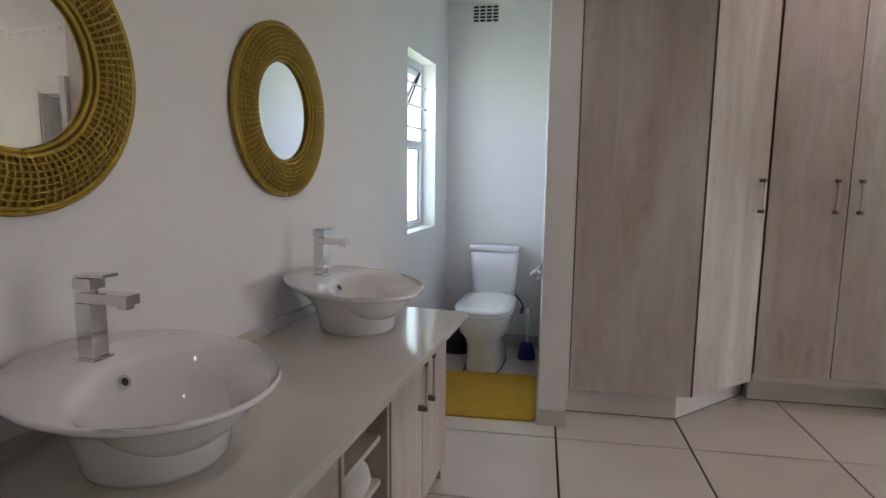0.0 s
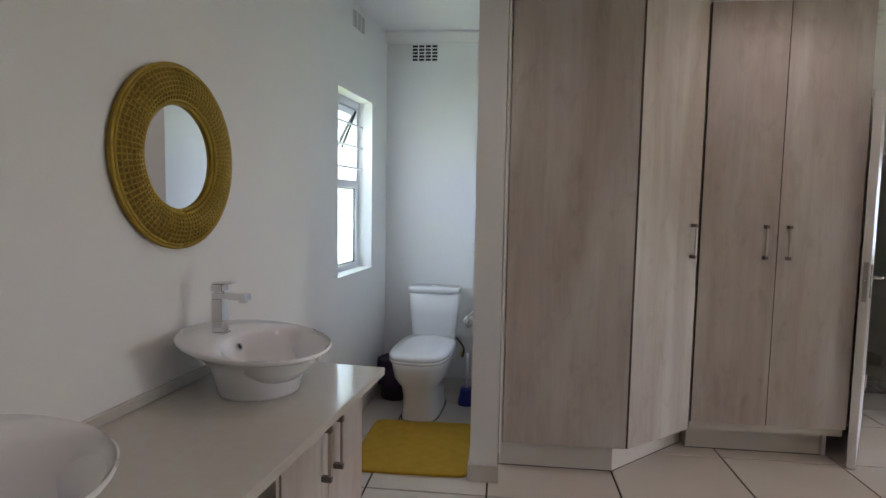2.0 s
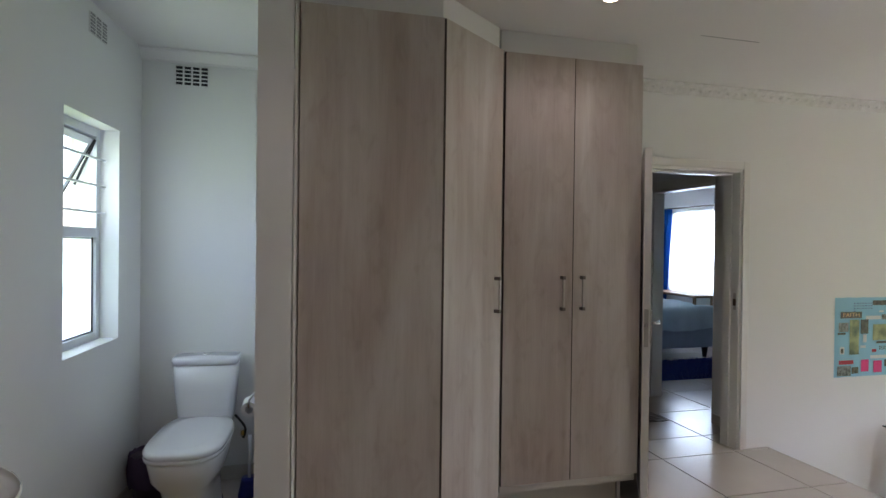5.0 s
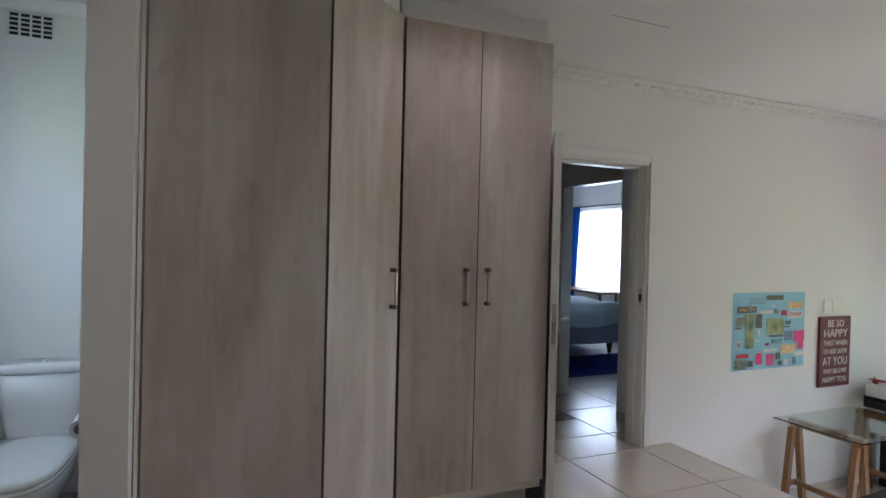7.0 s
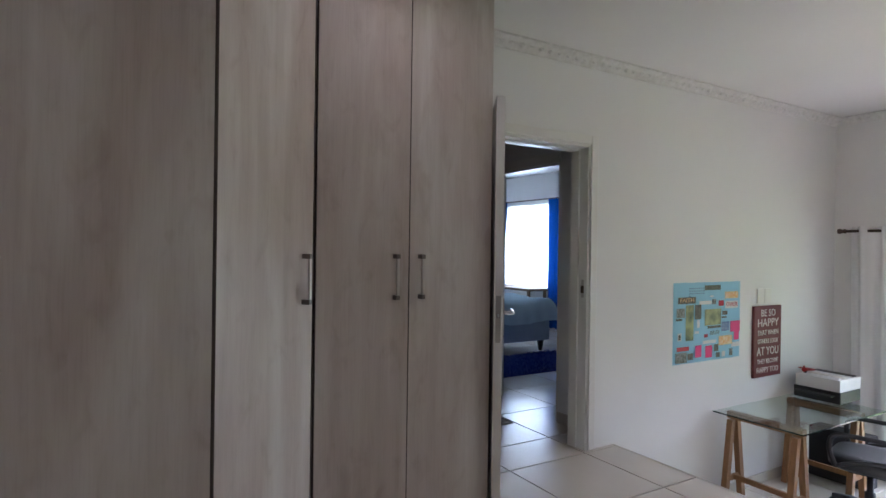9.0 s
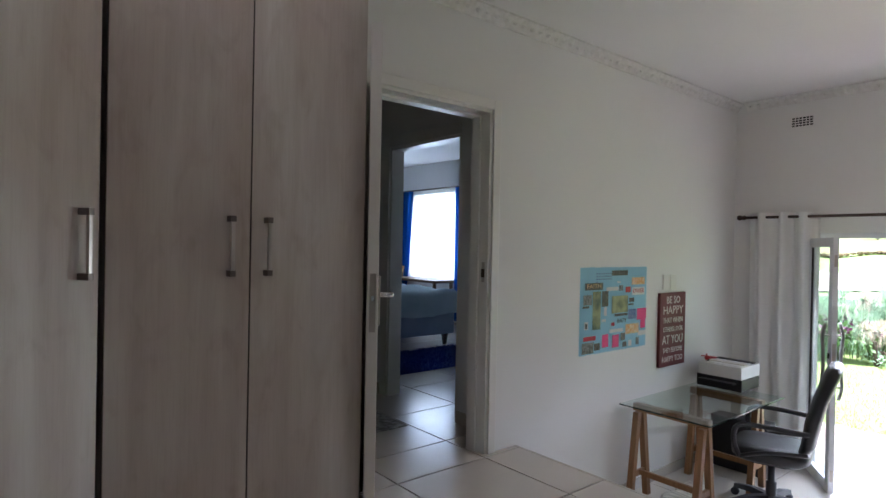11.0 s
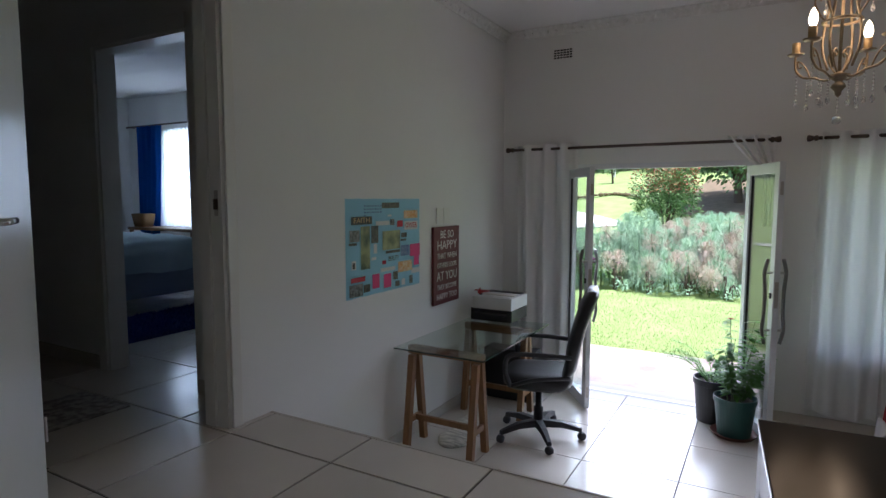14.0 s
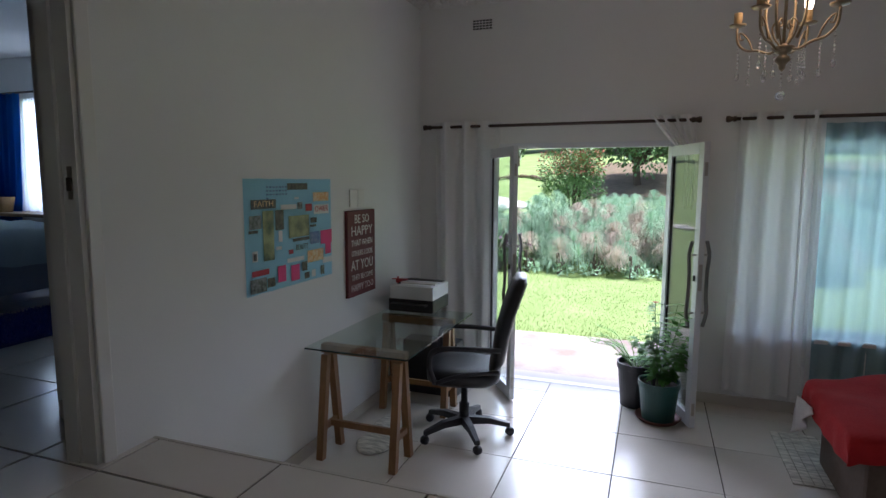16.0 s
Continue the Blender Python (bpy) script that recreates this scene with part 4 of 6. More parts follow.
def rod(name, x, y0, y1, z):
    t = thing(name, "dark bronze curtain rod with turned finials", "curtain rod", group="curtain rods")
    part("pole", tube([(x, y0, z), (x, y1, z)], 0.0125, 12), RODM, t, smooth=True)
    for y, s in ((y0, -1), (y1, 1)):
        f = lathe([(0.013, 0), (0.02, 0.004), (0.02, 0.02), (0.014, 0.026), (0.024, 0.05), (0.022, 0.068), (0.001, 0.072)], 16)
        part("finial", f, RODM, t, smooth=True, m=pose(x, y, z, -90 * s, 0, 0))
    for y in (y0 + 0.05, y1 - 0.05):
        part("bracket", tube([(x, y, z), (6.598, y, z)], 0.009, 8), RODM, t)
    return t


def drape(name, x, z0, z1, top, bottom, folds, depth, mat, label, thick=0.0, k=90, eyelets=True, bow=None, category="curtain", group="curtains"):
    """Hanging cloth with folds between two y's at the top and two at the bottom."""
    t = thing(name, label, category, group=group)
    rows = 14
    bm = bmesh.new()
    grid = []
    for j in range(rows + 1):
        v = j / rows
        z = z1 + (z0 - z1) * v
        row = []
        for i in range(k + 1):
            u = i / k
            e = v if bow is None else bow(v)
            y = (top[0] + (top[1] - top[0]) * u) * (1 - e) + (bottom[0] + (bottom[1] - bottom[0]) * u) * e
            a = depth * (0.75 + 0.5 * noise.noise(Vector((u * 5, v * 1.5, x))))
            ph = folds * 2 * math.pi * (u + 0.03 * noise.noise(Vector((u * 3, v * 2, 4.2))))
            row.append(bm.verts.new((x + a * math.sin(ph) + 0.01 * noise.noise(Vector((u * 9, v * 4, 1.0))), y, z + (0.012 * math.sin(ph * 0.5 + 1) if j == rows else 0))))
        grid.append(row)
    for a, b in zip(grid, grid[1:]):
        for i in range(k):
            bm.faces.new((a[i], a[i + 1], b[i + 1], b[i]))
    part("cloth", done(bm), mat, t, smooth=True)
    return t


RX = 6.515
rod("curtain_rod", RX, 2.105, 4.165, 1.545)
rod("curtain_rod", RX, -0.75, 1.805, 1.542)
drape("curtain", RX, LOW + 0.07, 1.585, (3.56, 4.13), (3.56, 4.10), 3.4, 0.055, DRAPE, "white gathered curtain beside the desk")
drape("curtain", RX, 0.9, 1.585, (2.08, 2.40), (2.05, 2.14), 4, 0.025, SHEER, "white curtain pushed behind the open door leaf", bow=lambda v: min(1, v * 2.2))
drape("curtain", RX, LOW + 0.13, 1.585, (1.36, 1.78), (1.36, 1.80), 2.6, 0.045, SHEER, "white hanging curtain beside the window")
drape("curtain", RX, LOW + 0.12, 1.585, (1.25, 1.38), (1.23, 1.36), 1.5, 0.03, SHEER, "white hanging curtain beside the window")
drape("sheer_curtain", RX + 0.05, LOW + 0.05, 1.50, (-0.5, 1.27), (-0.5, 1.27), 12, 0.035, BLUESHEER, "blue-grey sheer curtain across the window", category="sheer curtain")

# ---- desk and chair ----
DX0, DX1, DY0, DY1, DZ = 4.70, 5.93, 3.60, 4.27, 0.095
desk = thing("desk", "glass-topped desk on varnished pine trestles", "desk")
part("glass_top", box(DX0, DX1, DY0, DY1, DZ - 0.01, DZ, 0.002), GREENGLASS, desk, "clear glass desk top")
part("glass_edge", box(DX0, DX1, DY0 - 0.0025, DY0 - 0.0003, DZ - 0.010, DZ - 0.001), GLASSEDGE, desk, "dark green polished edge")
part("glass_edge", box(DX0 - 0.0025, DX0 - 0.0003, DY0, DY1, DZ - 0.010, DZ - 0.001), GLASSEDGE, desk, "dark green polished edge")


def trestle(x):
    t = part("trestle", box(x - 0.03, x + 0.03, DY0 + 0.07, DY1 - 0.03, DZ - 0.065, DZ - 0.0105, 0.003), PINE, desk, "varnished pine trestle")
    for y in (DY0 + 0.11, DY1 - 0.07):
        for s in (-1, 1):
            bm = bmesh.new()
            w = 0.022
            add_rings(bm, [[(x + s * dx + a, y + b, z) for a, b in ((-w, -w), (w, -w), (w, w), (-w, w))] for dx, z in ((0.115, LOW), (0.034, DZ - 0.07))])
            part("leg", done(bm), PINE, t)
        part("cross_bar", box(x - 0.085, x + 0.085, y - 0.012, y + 0.012, LOW + 0.17, LOW + 0.21, 0.002), PINE, t)
    part("stretcher", box(x - 0.012, x + 0.012, DY0 + 0.12, DY1 - 0.08, LOW + 0.175, LOW + 0.215, 0.002), PINE, t)


trestle(4.86)
trestle(5.72)

printer = thing("printer", "black printer on the glass desk", "printer", pose(6.02, 4.03, DZ))
part("casing", box(-0.24, 0.10, -0.17, 0.20, 0.0, 0.10, 0.008), BLACKPL, printer)
part("output_tray", box(-0.31, -0.241, -0.13, 0.16, 0.06, 0.072, 0.003), BLACKPL, printer)
tray = thing("paper_tray", "white cardboard box with papers on the printer", "box", pose(6.02, 4.03, DZ + 0.1005))
part("box_body", box(-0.25, 0.10, -0.17, 0.18, 0.0, 0.10, 0.003), PAPER, tray)
for i in range(4):
    part("paper_stack", box(-0.23 + i * 0.08, -0.17 + i * 0.08, -0.15, 0.16, 0.1005, 0.106 + 0.003 * (i % 2), 0.001), (PAPER, CARCASS, PAPER, BLACKPL)[i], tray)
toy = thing("toy_plane", "small red toy lying on the paper box", "toy", pose(5.86, 4.16, DZ + 0.203))
part("fuselage", tube([(-0.06, 0.0, 0.03), (0.0, 0, 0.028), (0.08, -0.02, 0.02)], 0.018, 8, 0.008), REDPL, toy, smooth=True)
part("wing", box(-0.035, 0.0, -0.06, 0.06, 0.034, 0.04, 0.002), REDPL, toy)
part("tail", box(-0.062, -0.045, -0.004, 0.004, 0.03, 0.065, 0.002), REDPL, toy)
part("wheel", box(-0.045, -0.025, -0.012, 0.012, 0.0, 0.02, 0.004), BLACKPL, toy)

pc = part("computer_case", box(5.98, 6.16, 3.74, 4.2, LOW + 0.002, LOW + 0.44, 0.01), BLACKPL)
tagged(pc, "black computer case standing beside the desk", "computer")
cloths = []
for n_, (cx, cy, rx, ry) in enumerate(((5.05, 3.98, 0.16, 0.12), (5.34, 4.02, 0.18, 0.1))):
    sec = [[(x + 0.02 * noise.noise(Vector((x * 9, y * 9, n_))), y + 0.02 * noise.noise(Vector((y * 9, x * 9, n_ + 5))), LOW + z) for x, y, _ in superring(cx, cy, 0, rx * f, ry * f, 2.4, 36)]
           for f, z in ((1, 0.001), (1.0, 0.012), (0.85, 0.022), (0.4, 0.026))]
    ob = part("floor_cloth", done(add_rings(bmesh.new(), sec)), RAGW, smooth=True)
    tagged(ob, "crumpled beige cloth lying on the floor under the desk", "cloth", "floor cloths")

CH = pose(5.40, 3.485, LOW, 0, 0, 194)   # chair: local -y is its front
chair = thing("office_chair", "black leather swivel office chair on castors", "chair", CH)
part("seat", loft([(0, 0, 0.40, .21, .20, 4), (0, 0, 0.43, .245, .24, 4), (0, 0, 0.475, .25, .245, 4), (0, 0, 0.50, .235, .23, 3.6), (0, 0, 0.507, .16, .16, 3)], 36), LEATHER, chair, smooth=True)
back = bmesh.new()
secs = []
for z, y, hw, th in ((0.50, 0.20, 0.19, 0.035), (0.56, 0.225, 0.225, 0.045), (0.72, 0.25, 0.24, 0.05), (0.86, 0.285, 0.235, 0.048), (0.98, 0.325, 0.225, 0.05), (1.06, 0.355, 0.20, 0.05), (1.10, 0.365, 0.16, 0.035)):
    secs.append([(hw * math.copysign(abs(math.cos(a)) ** 0.5, math.cos(a)), y + th * math.copysign(abs(math.sin(a)) ** 0.7, math.sin(a)), z) for a in [2 * math.pi * i / 32 for i in range(32)]])
part("backrest", done(add_rings(back, secs)), LEATHER, chair, smooth=True)
for s in (-1, 1):
    pts = curve_points([(s * 0.26, -0.17, 0.44), (s * 0.29, -0.20, 0.56), (s * 0.285, -0.17, 0.66), (s * 0.28, 0.0, 0.675), (s * 0.26, 0.24, 0.665)])
    arm = part("armrest", tube(pts, 0.017, 10), BLACKPL, chair, smooth=True)
    part("arm_bar", tube(curve_points([(s * 0.26, -0.17, 0.44), (s * 0.27, 0.0, 0.50), (s * 0.25, 0.235, 0.525)]), 0.014, 8), BLACKPL, arm, smooth=True)
part("mechanism", box(-0.09, 0.09, -0.12, 0.10, 0.355, 0.402, 0.008), BLACKPL, chair)
part("gas_lift", lathe([(0.028, 0.10), (0.034, 0.12), (0.034, 0.22), (0.022, 0.225), (0.022, 0.36)], 20), BLACKPL, chair, smooth=True)
part("hub", lathe([(0.045, 0.075), (0.05, 0.09), (0.045, 0.125), (0.03, 0.135)], 20), BLACKPL, chair, smooth=True)
for i in range(5):
    a = radians(72 * i + 20)
    c, s = math.cos(a), math.sin(a)
    lg = bmesh.new()
    rings = []
    for r, z, w, h in ((0.03, 0.105, 0.03, 0.025), (0.17, 0.105, 0.024, 0.02), (0.31, 0.075, 0.017, 0.014)):
        rings.append([(r * c - q * s, r * s + q * c, z + p_) for q, p_ in ((-w, -h), (w, -h), (w * 0.8, h), (-w * 0.8, h))])
    leg = part("leg", done(add_rings(lg, rings)), BLACKPL, chair)
    cst = part("castor", lathe([(0.001, -0.022), (0.022, -0.022), (0.029, -0.014), (0.029, 0.014), (0.022, 0.022), (0.001, 0.022)], 16), BLACKPL, leg, smooth=True, m=pose(0.31 * c, 0.31 * s, 0.0295, 90, 0, 72 * i + 50))

# ---- wall pictures ----


def flat(parent, name, u0, u1, v0, v1, mat, lift=0.0012, label=""):
    """A flat piece on a picture in the plane of the north wall: u along the wall, v up."""
    return part(name, box(u0, u1, -lift - 0.0006, -lift, v0, v1), mat, parent, label)


poster = thing("poster", "light blue card covered with pasted cuttings and words", "poster", pose(4.235, 4.299, 0.485))
PW, PH = 0.84, 0.615
sheet = bmesh.new()
g = [[sheet.verts.new((PW * i / 20 + 0.003 * noise.noise(Vector((i, j, 3))), -0.0012 - 0.003 * abs(noise.noise(Vector((i * 0.4, j * 0.4, 7)))) * (1 if 0 < i < 20 else 0.3), PH * j / 14 + 0.003 * noise.noise(Vector((i * 0.5, j, 9)))))
      for i in range(21)] for j in range(15)]
for a, b in zip(g, g[1:]):
    for i in range(20):
        sheet.faces.new((a[i], a[i + 1], b[i + 1], b[i]))
part("sheet", done(sheet), POSTER, poster)
INK = material("dark_photo_print", (0.03, 0.033, 0.03), 0.5, second=(0.13, 0.125, 0.10), scale=40, amount=0.3)
GREENPIC = material("green_landscape_print", (0.42, 0.45, 0.22), 0.5, second=(0.05, 0.09, 0.05), scale=9, amount=0.3)
GREYPIC = material("grey_photo_print", (0.28, 0.30, 0.30), 0.5, second=(0.05, 0.06, 0.055), scale=45, amount=0.3)
ORANGE = material("orange_lettered_cutting", (0.70, 0.36, 0.12), 0.6, second=(0.80, 0.66, 0.45), scale=50, amount=0.3)
REDINK = material("red_print", (0.50, 0.03, 0.05), 0.6)
BLUEPIC = material("deep_blue_print", (0.05, 0.13, 0.35), 0.6, second=(0.25, 0.33, 0.5), scale=30, amount=0.3)
LIFT = 0.0062
PINKCARD = material("hot_pink_card", (0.80, 0.06, 0.24), 0.6, second=(0.74, 0.05, 0.21), scale=12)
# share of the sheet's width from its edge, and of its height from the top
cuts = [(.44, .68, .04, .10, INK), (.06, .31, .18, .26, INK), (.36, .54, .235, .28, PAPER), (.38, .52, .245, .27, REDINK), (.55, .61, .22, .285, GREYPIC), (.65, .73, .24, .31, REDINK),
        (.75, .96, .13, .22, ORANGE), (.04, .155, .315, .43, GREYPIC), (.17, .28, .28, .72, GREENPIC), (.17, .28, .28, .45, GREYPIC), (.30, .39, .28, .46, INK), (.445, .69, .345, .55, GREENPIC),
        (.49, .69, .56, .59, INK), (.71, .79, .38, .43, INK), (.70, .82, .52, .64, BLUEPIC), (.84, .995, .52, .66, PINKCARD), (.90, .98, .66, .77, PINKCARD), (.66, .87, .70, .82, ORANGE)]
scraps = [(.42, .62, .74, .78, PAPER), (.05, .22, .79, .84, REDINK), (.31, .40, .79, .94, PINKCARD), (.46, .56, .81, .96, PINKCARD), (.59, .655, .80, .89, INK), (.03, .19, .86, .985, GREYPIC),
        (.20, .28, .88, .96, INK), (.62, .68, .91, .97, INK), (.71, .76, .90, .97, PAPER), (.83, .88, .88, .97, GREYPIC), (.86, .99, .80, .86, PAPER), (.03, .12, .44, .465, INK),
        (.06, .11, .62, .71, PAPER), (.07, .10, .64, .70, INK), (.33, .37, .47, .57, PAPER), (.70, .78, .45, .47, INK), (.44, .49, .66, .70, REDINK), (.30, .36, .61, .64, PAPER), (.52, .57, .17, .19, PAPER)]
for i, (u0, u1, v0, v1, mt) in enumerate(cuts + scraps):
    flat(poster, "cutting", u0 * PW, u1 * PW, (1 - v1) * PH, (1 - v0) * PH, mt, LIFT + 0.0004 * (i % 3))
for i in range(22):
    u, v = 0.18 + 0.028 * (i % 7), 0.57 - 0.02 * (i // 7)
    flat(poster, "handwriting", u, u + 0.018, v - 0.004, v + 0.004, BLUEPIC, LIFT)
UP = pose(0, 0, 0, 90, 0, 0)
for word, u, v, size, w, mt in (("FAITH", .155, .472, .045, .16, ORANGE), ("OWER", .72, .423, .05, .15, REDINK), ("BEAUTY", .50, .207, .045, .12, INK)):
    if word == "OWER":
        flat(poster, "cutting", u - .085, u + .085, v - .022, v + .036, PAPER, LIFT)
    part("word", text_mesh(word, size, w, 0.0005), mt, poster, m=pose(u, -LIFT - 0.0018, v + 0.008) @ UP)

sign = thing("wall_sign", "maroon wooden sign with worn white capital lettering", "sign", pose(5.45, 4.299, 0.585))
part("board", box(-0.20, 0.20, -0.024, 0, -0.30, 0.30, 0.003), MAROON, sign)
for i, (line, size, w) in enumerate((("BE SO", .085, .21), ("HAPPY", .095, .31), ("THAT WHEN", .062, .31), ("OTHERS LOOK", .056, .31), ("AT YOU", .10, .32), ("THEY BECOME", .056, .31), ("HAPPY TOO", .068, .32))):
    z = (0.238, 0.155, 0.072, 0.0, -0.085, -0.17, -0.243)[i]
    part("lettering", text_mesh(line, size, w, 0.0008), SIGNW, sign, m=pose(0, -0.0255, z) @ UP)
switch = thing("wall_socket", "white double wall socket above the sign", "socket", pose(5.37, 4.299, 0.97))
part("plate", box(-0.055, 0.045, -0.010, 0, -0.06, 0.06, 0.003), TRIM, switch)
part("cover", box(0.052, 0.15, -0.010, 0, -0.06, 0.06, 0.003), TRIM, switch, "blank white cover plate")
for x in (-0.015, 0.012):
    part("hole", box(x, x + 0.006, -0.0092, -0.0085, -0.006, 0.004), RUBBER, switch)

# ---- chandelier ----
chd = thing("chandelier", "antique brass chandelier with candle bulbs and crystal drops", "chandelier", pose(4.71, 1.85, 1.56))
part("finial", lathe([(0.001, 0.0), (0.012, 0.012), (0.014, 0.028), (0.030, 0.045), (0.026, 0.06), (0.014, 0.07), (0.034, 0.085), (0.045, 0.10), (0.02, 0.108), (0.012, 0.115)], 20), BRASS, chd, smooth=True)
part("stem", lathe([(0.007, 0.11), (0.007, 0.55), (0.02, 0.56), (0.012, 0.58), (0.012, 0.62)], 12), BRASS, chd, smooth=True)
part("chain", tube([(0, 0, 0.62), (0, 0, CEILING - 1.56 - 0.03)], 0.006, 6), BRASS, chd)
part("ceiling_rose", lathe([(0.06, CEILING - 1.561), (0.058, CEILING - 1.575), (0.03, CEILING - 1.60), (0.008, CEILING - 1.605)], 20), BRASS, chd, smooth=True)
ringm = bmesh.new()
add_tube(ringm, [(0.074 * math.cos(2 * math.pi * i / 36), 0.074 * math.sin(2 * math.pi * i / 36), 0.335) for i in range(37)], 0.007, 6)
part("ring", done(ringm), BRASS, chd, smooth=True)
for i in range(4):
    a = radians(90 * i + 55)

    def q(r, z):
        return (r * 0.84 * math.cos(a), r * 0.84 * math.sin(a), z)
    arm = part("arm", tube(curve_points([q(0.02, 0.10), q(0.07, 0.085), q(0.13, 0.105), q(0.19, 0.115), q(0.235, 0.150), q(0.245, 0.20), q(0.243, 0.225)]), 0.006, 6), BRASS, chd, smooth=True)
    part("scroll", tube(curve_points([q(0.155, 0.108), q(0.175, 0.15), q(0.205, 0.185), q(0.23, 0.195), q(0.222, 0.165), q(0.205, 0.168)]), 0.004, 6), BRASS, arm, smooth=True)
    part("inner_scroll", tube(curve_points([q(0.02, 0.11), q(0.05, 0.15), q(0.06, 0.19), q(0.04, 0.215), q(0.025, 0.195), q(0.038, 0.18)]), 0.004, 6), BRASS, arm, smooth=True)
    part("cage_rib", tube(curve_points([q(0.06, 0.13), q(0.09, 0.20), q(0.098, 0.27), q(0.085, 0.35), q(0.07, 0.42), q(0.09, 0.51), q(0.075, 0.56), q(0.015, 0.55)]), 0.0062, 6), BRASS, arm, smooth=True)
    part("upper_scroll", tube(curve_points([q(0.085, 0.35), q(0.12, 0.39), q(0.15, 0.45), q(0.13, 0.49), q(0.105, 0.47), q(0.12, 0.45)]), 0.0045, 6), BRASS, arm, smooth=True)
    part("drip_pan", lathe([(0.008, 0.222), (0.032, 0.226), (0.038, 0.234), (0.01, 0.23)], 16), BRASS, arm, smooth=True, m=pose(*q(0.243, 0)))
    part("sleeve", lathe([(0.017, 0.232), (0.018, 0.285), (0.012, 0.287)], 16), CANDLE, arm, smooth=True, m=pose(*q(0.243, 0)))
    if i:
        part("bulb", lathe([(0.010, 0.287), (0.017, 0.302), (0.0185, 0.318), (0.013, 0.345), (0.003, 0.364), (0.0005, 0.366)], 16), BULB, arm, "lit candle bulb", True, pose(*q(0.243, 0)))
    for r, z, ln in ((0.232, 0.138, 0.115), (0.17, 0.098, 0.105), (0.09, 0.085, 0.085), (0.145, 0.435, 0.06)):
        bd = bmesh.new()
        for j in range(6):
            bmesh.ops.create_icosphere(bd, subdivisions=1, radius=0.0048, matrix=Matrix.Translation(q(r, z - 0.010 - j * ln / 6.5)))
        bmesh.ops.create_icosphere(bd, subdivisions=1, radius=1, matrix=Matrix.Translation(q(r, z - ln - 0.018)) @ Matrix.Diagonal((0.011, 0.011, 0.019, 1)))
        part("crystal_drop", done(bd), CRYSTAL, arm)
bd = bmesh.new()
for j in range(4):
    bmesh.ops.create_icosphere(bd, subdivisions=1, radius=0.005, matrix=Matrix.Translation((0, 0, -0.01 - 0.018 * j)))
bmesh.ops.create_icosphere(bd, subdivisions=2, radius=0.02, matrix=Matrix.Translation((0, 0, -0.10)))
part("crystal_ball", done(bd), CRYSTAL, chd, "cut crystal ball")
lamp("chandelier_glow", 'POINT', pose(4.71, 1.85, 1.90), 2.5, (1.0, 0.72, 0.42), 0.22)
for x, y in DOWNLIGHTS:
    d = thing("downlight", "small round recessed ceiling downlight", "downlight", pose(x, y, CEILING), "ceiling downlights")
    part("bezel", lathe([(0.03, -0.001), (0.042, -0.006), (0.046, -0.0005)], 20, cap=False), TRIM, d, smooth=True)
    part("lens", lathe([(0.0005, -0.003), (0.03, -0.003), (0.03, -0.0012), (0.0005, -0.0012)], 20), BULB, d, "lit lens")

# ---- dark-topped cabinet beside the camera's way, sofa, mat ----
cab = thing("console_cabinet", "white console cabinet with a glossy dark brown top", "cabinet")
CX0, CX1, CY0, CY1, CZ = 1.98, 2.53, 0.75, 2.085, 0.765
part("top", box(CX0 - 0.01, CX1 + 0.004, CY0, CY1 + 0.002, CZ - 0.012, CZ, 0.002), DARKTOP, cab, "glossy dark brown top")
part("post", box(CX1 - 0.06, CX1, CY1 - 0.05, CY1, 0, CZ - 0.0125, 0.002), WHITEBOARD, cab)
part("post", box(CX0, CX0 + 0.06, CY1 - 0.05, CY1, 0, CZ - 0.0125, 0.002), WHITEBOARD, cab)
part("rail", box(CX0 + 0.061, CX1 - 0.061, CY1 - 0.05, CY1, CZ - 0.085, CZ - 0.0125, 0.002), WHITEBOARD, cab)
part("rail", box(CX0 + 0.061, CX1 - 0.061, CY1 - 0.05, CY1, 0.02, 0.09, 0.002), WHITEBOARD, cab)
# Black sheet gives the end recess its shaded interior by colour.
part("recess_dark", box(CX0 + 0.02, CX1 - 0.02, CY1 - 0.075, CY1 - 0.055, 0.02, CZ - 0.013), BLACKPL, cab, "black sheet standing for the dark inside the end recess")
part("front", box(CX1 - 0.02, CX1, CY0, CY1 - 0.051, 0.02, CZ - 0.0125, 0.002), WHITEBOARD, cab)
part("back_panel", box(CX0, CX0 + 0.02, CY0, CY1 - 0.051, 0.02, CZ - 0.0125, 0.002), WHITEBOARD, cab)
cab.matrix_world = Matrix.Translation((CX1, CY1 + 0.015, 0)) @ Matrix.Rotation(radians(4), 4, 'Z') @ Matrix.Translation((-CX1, -CY1, 0))

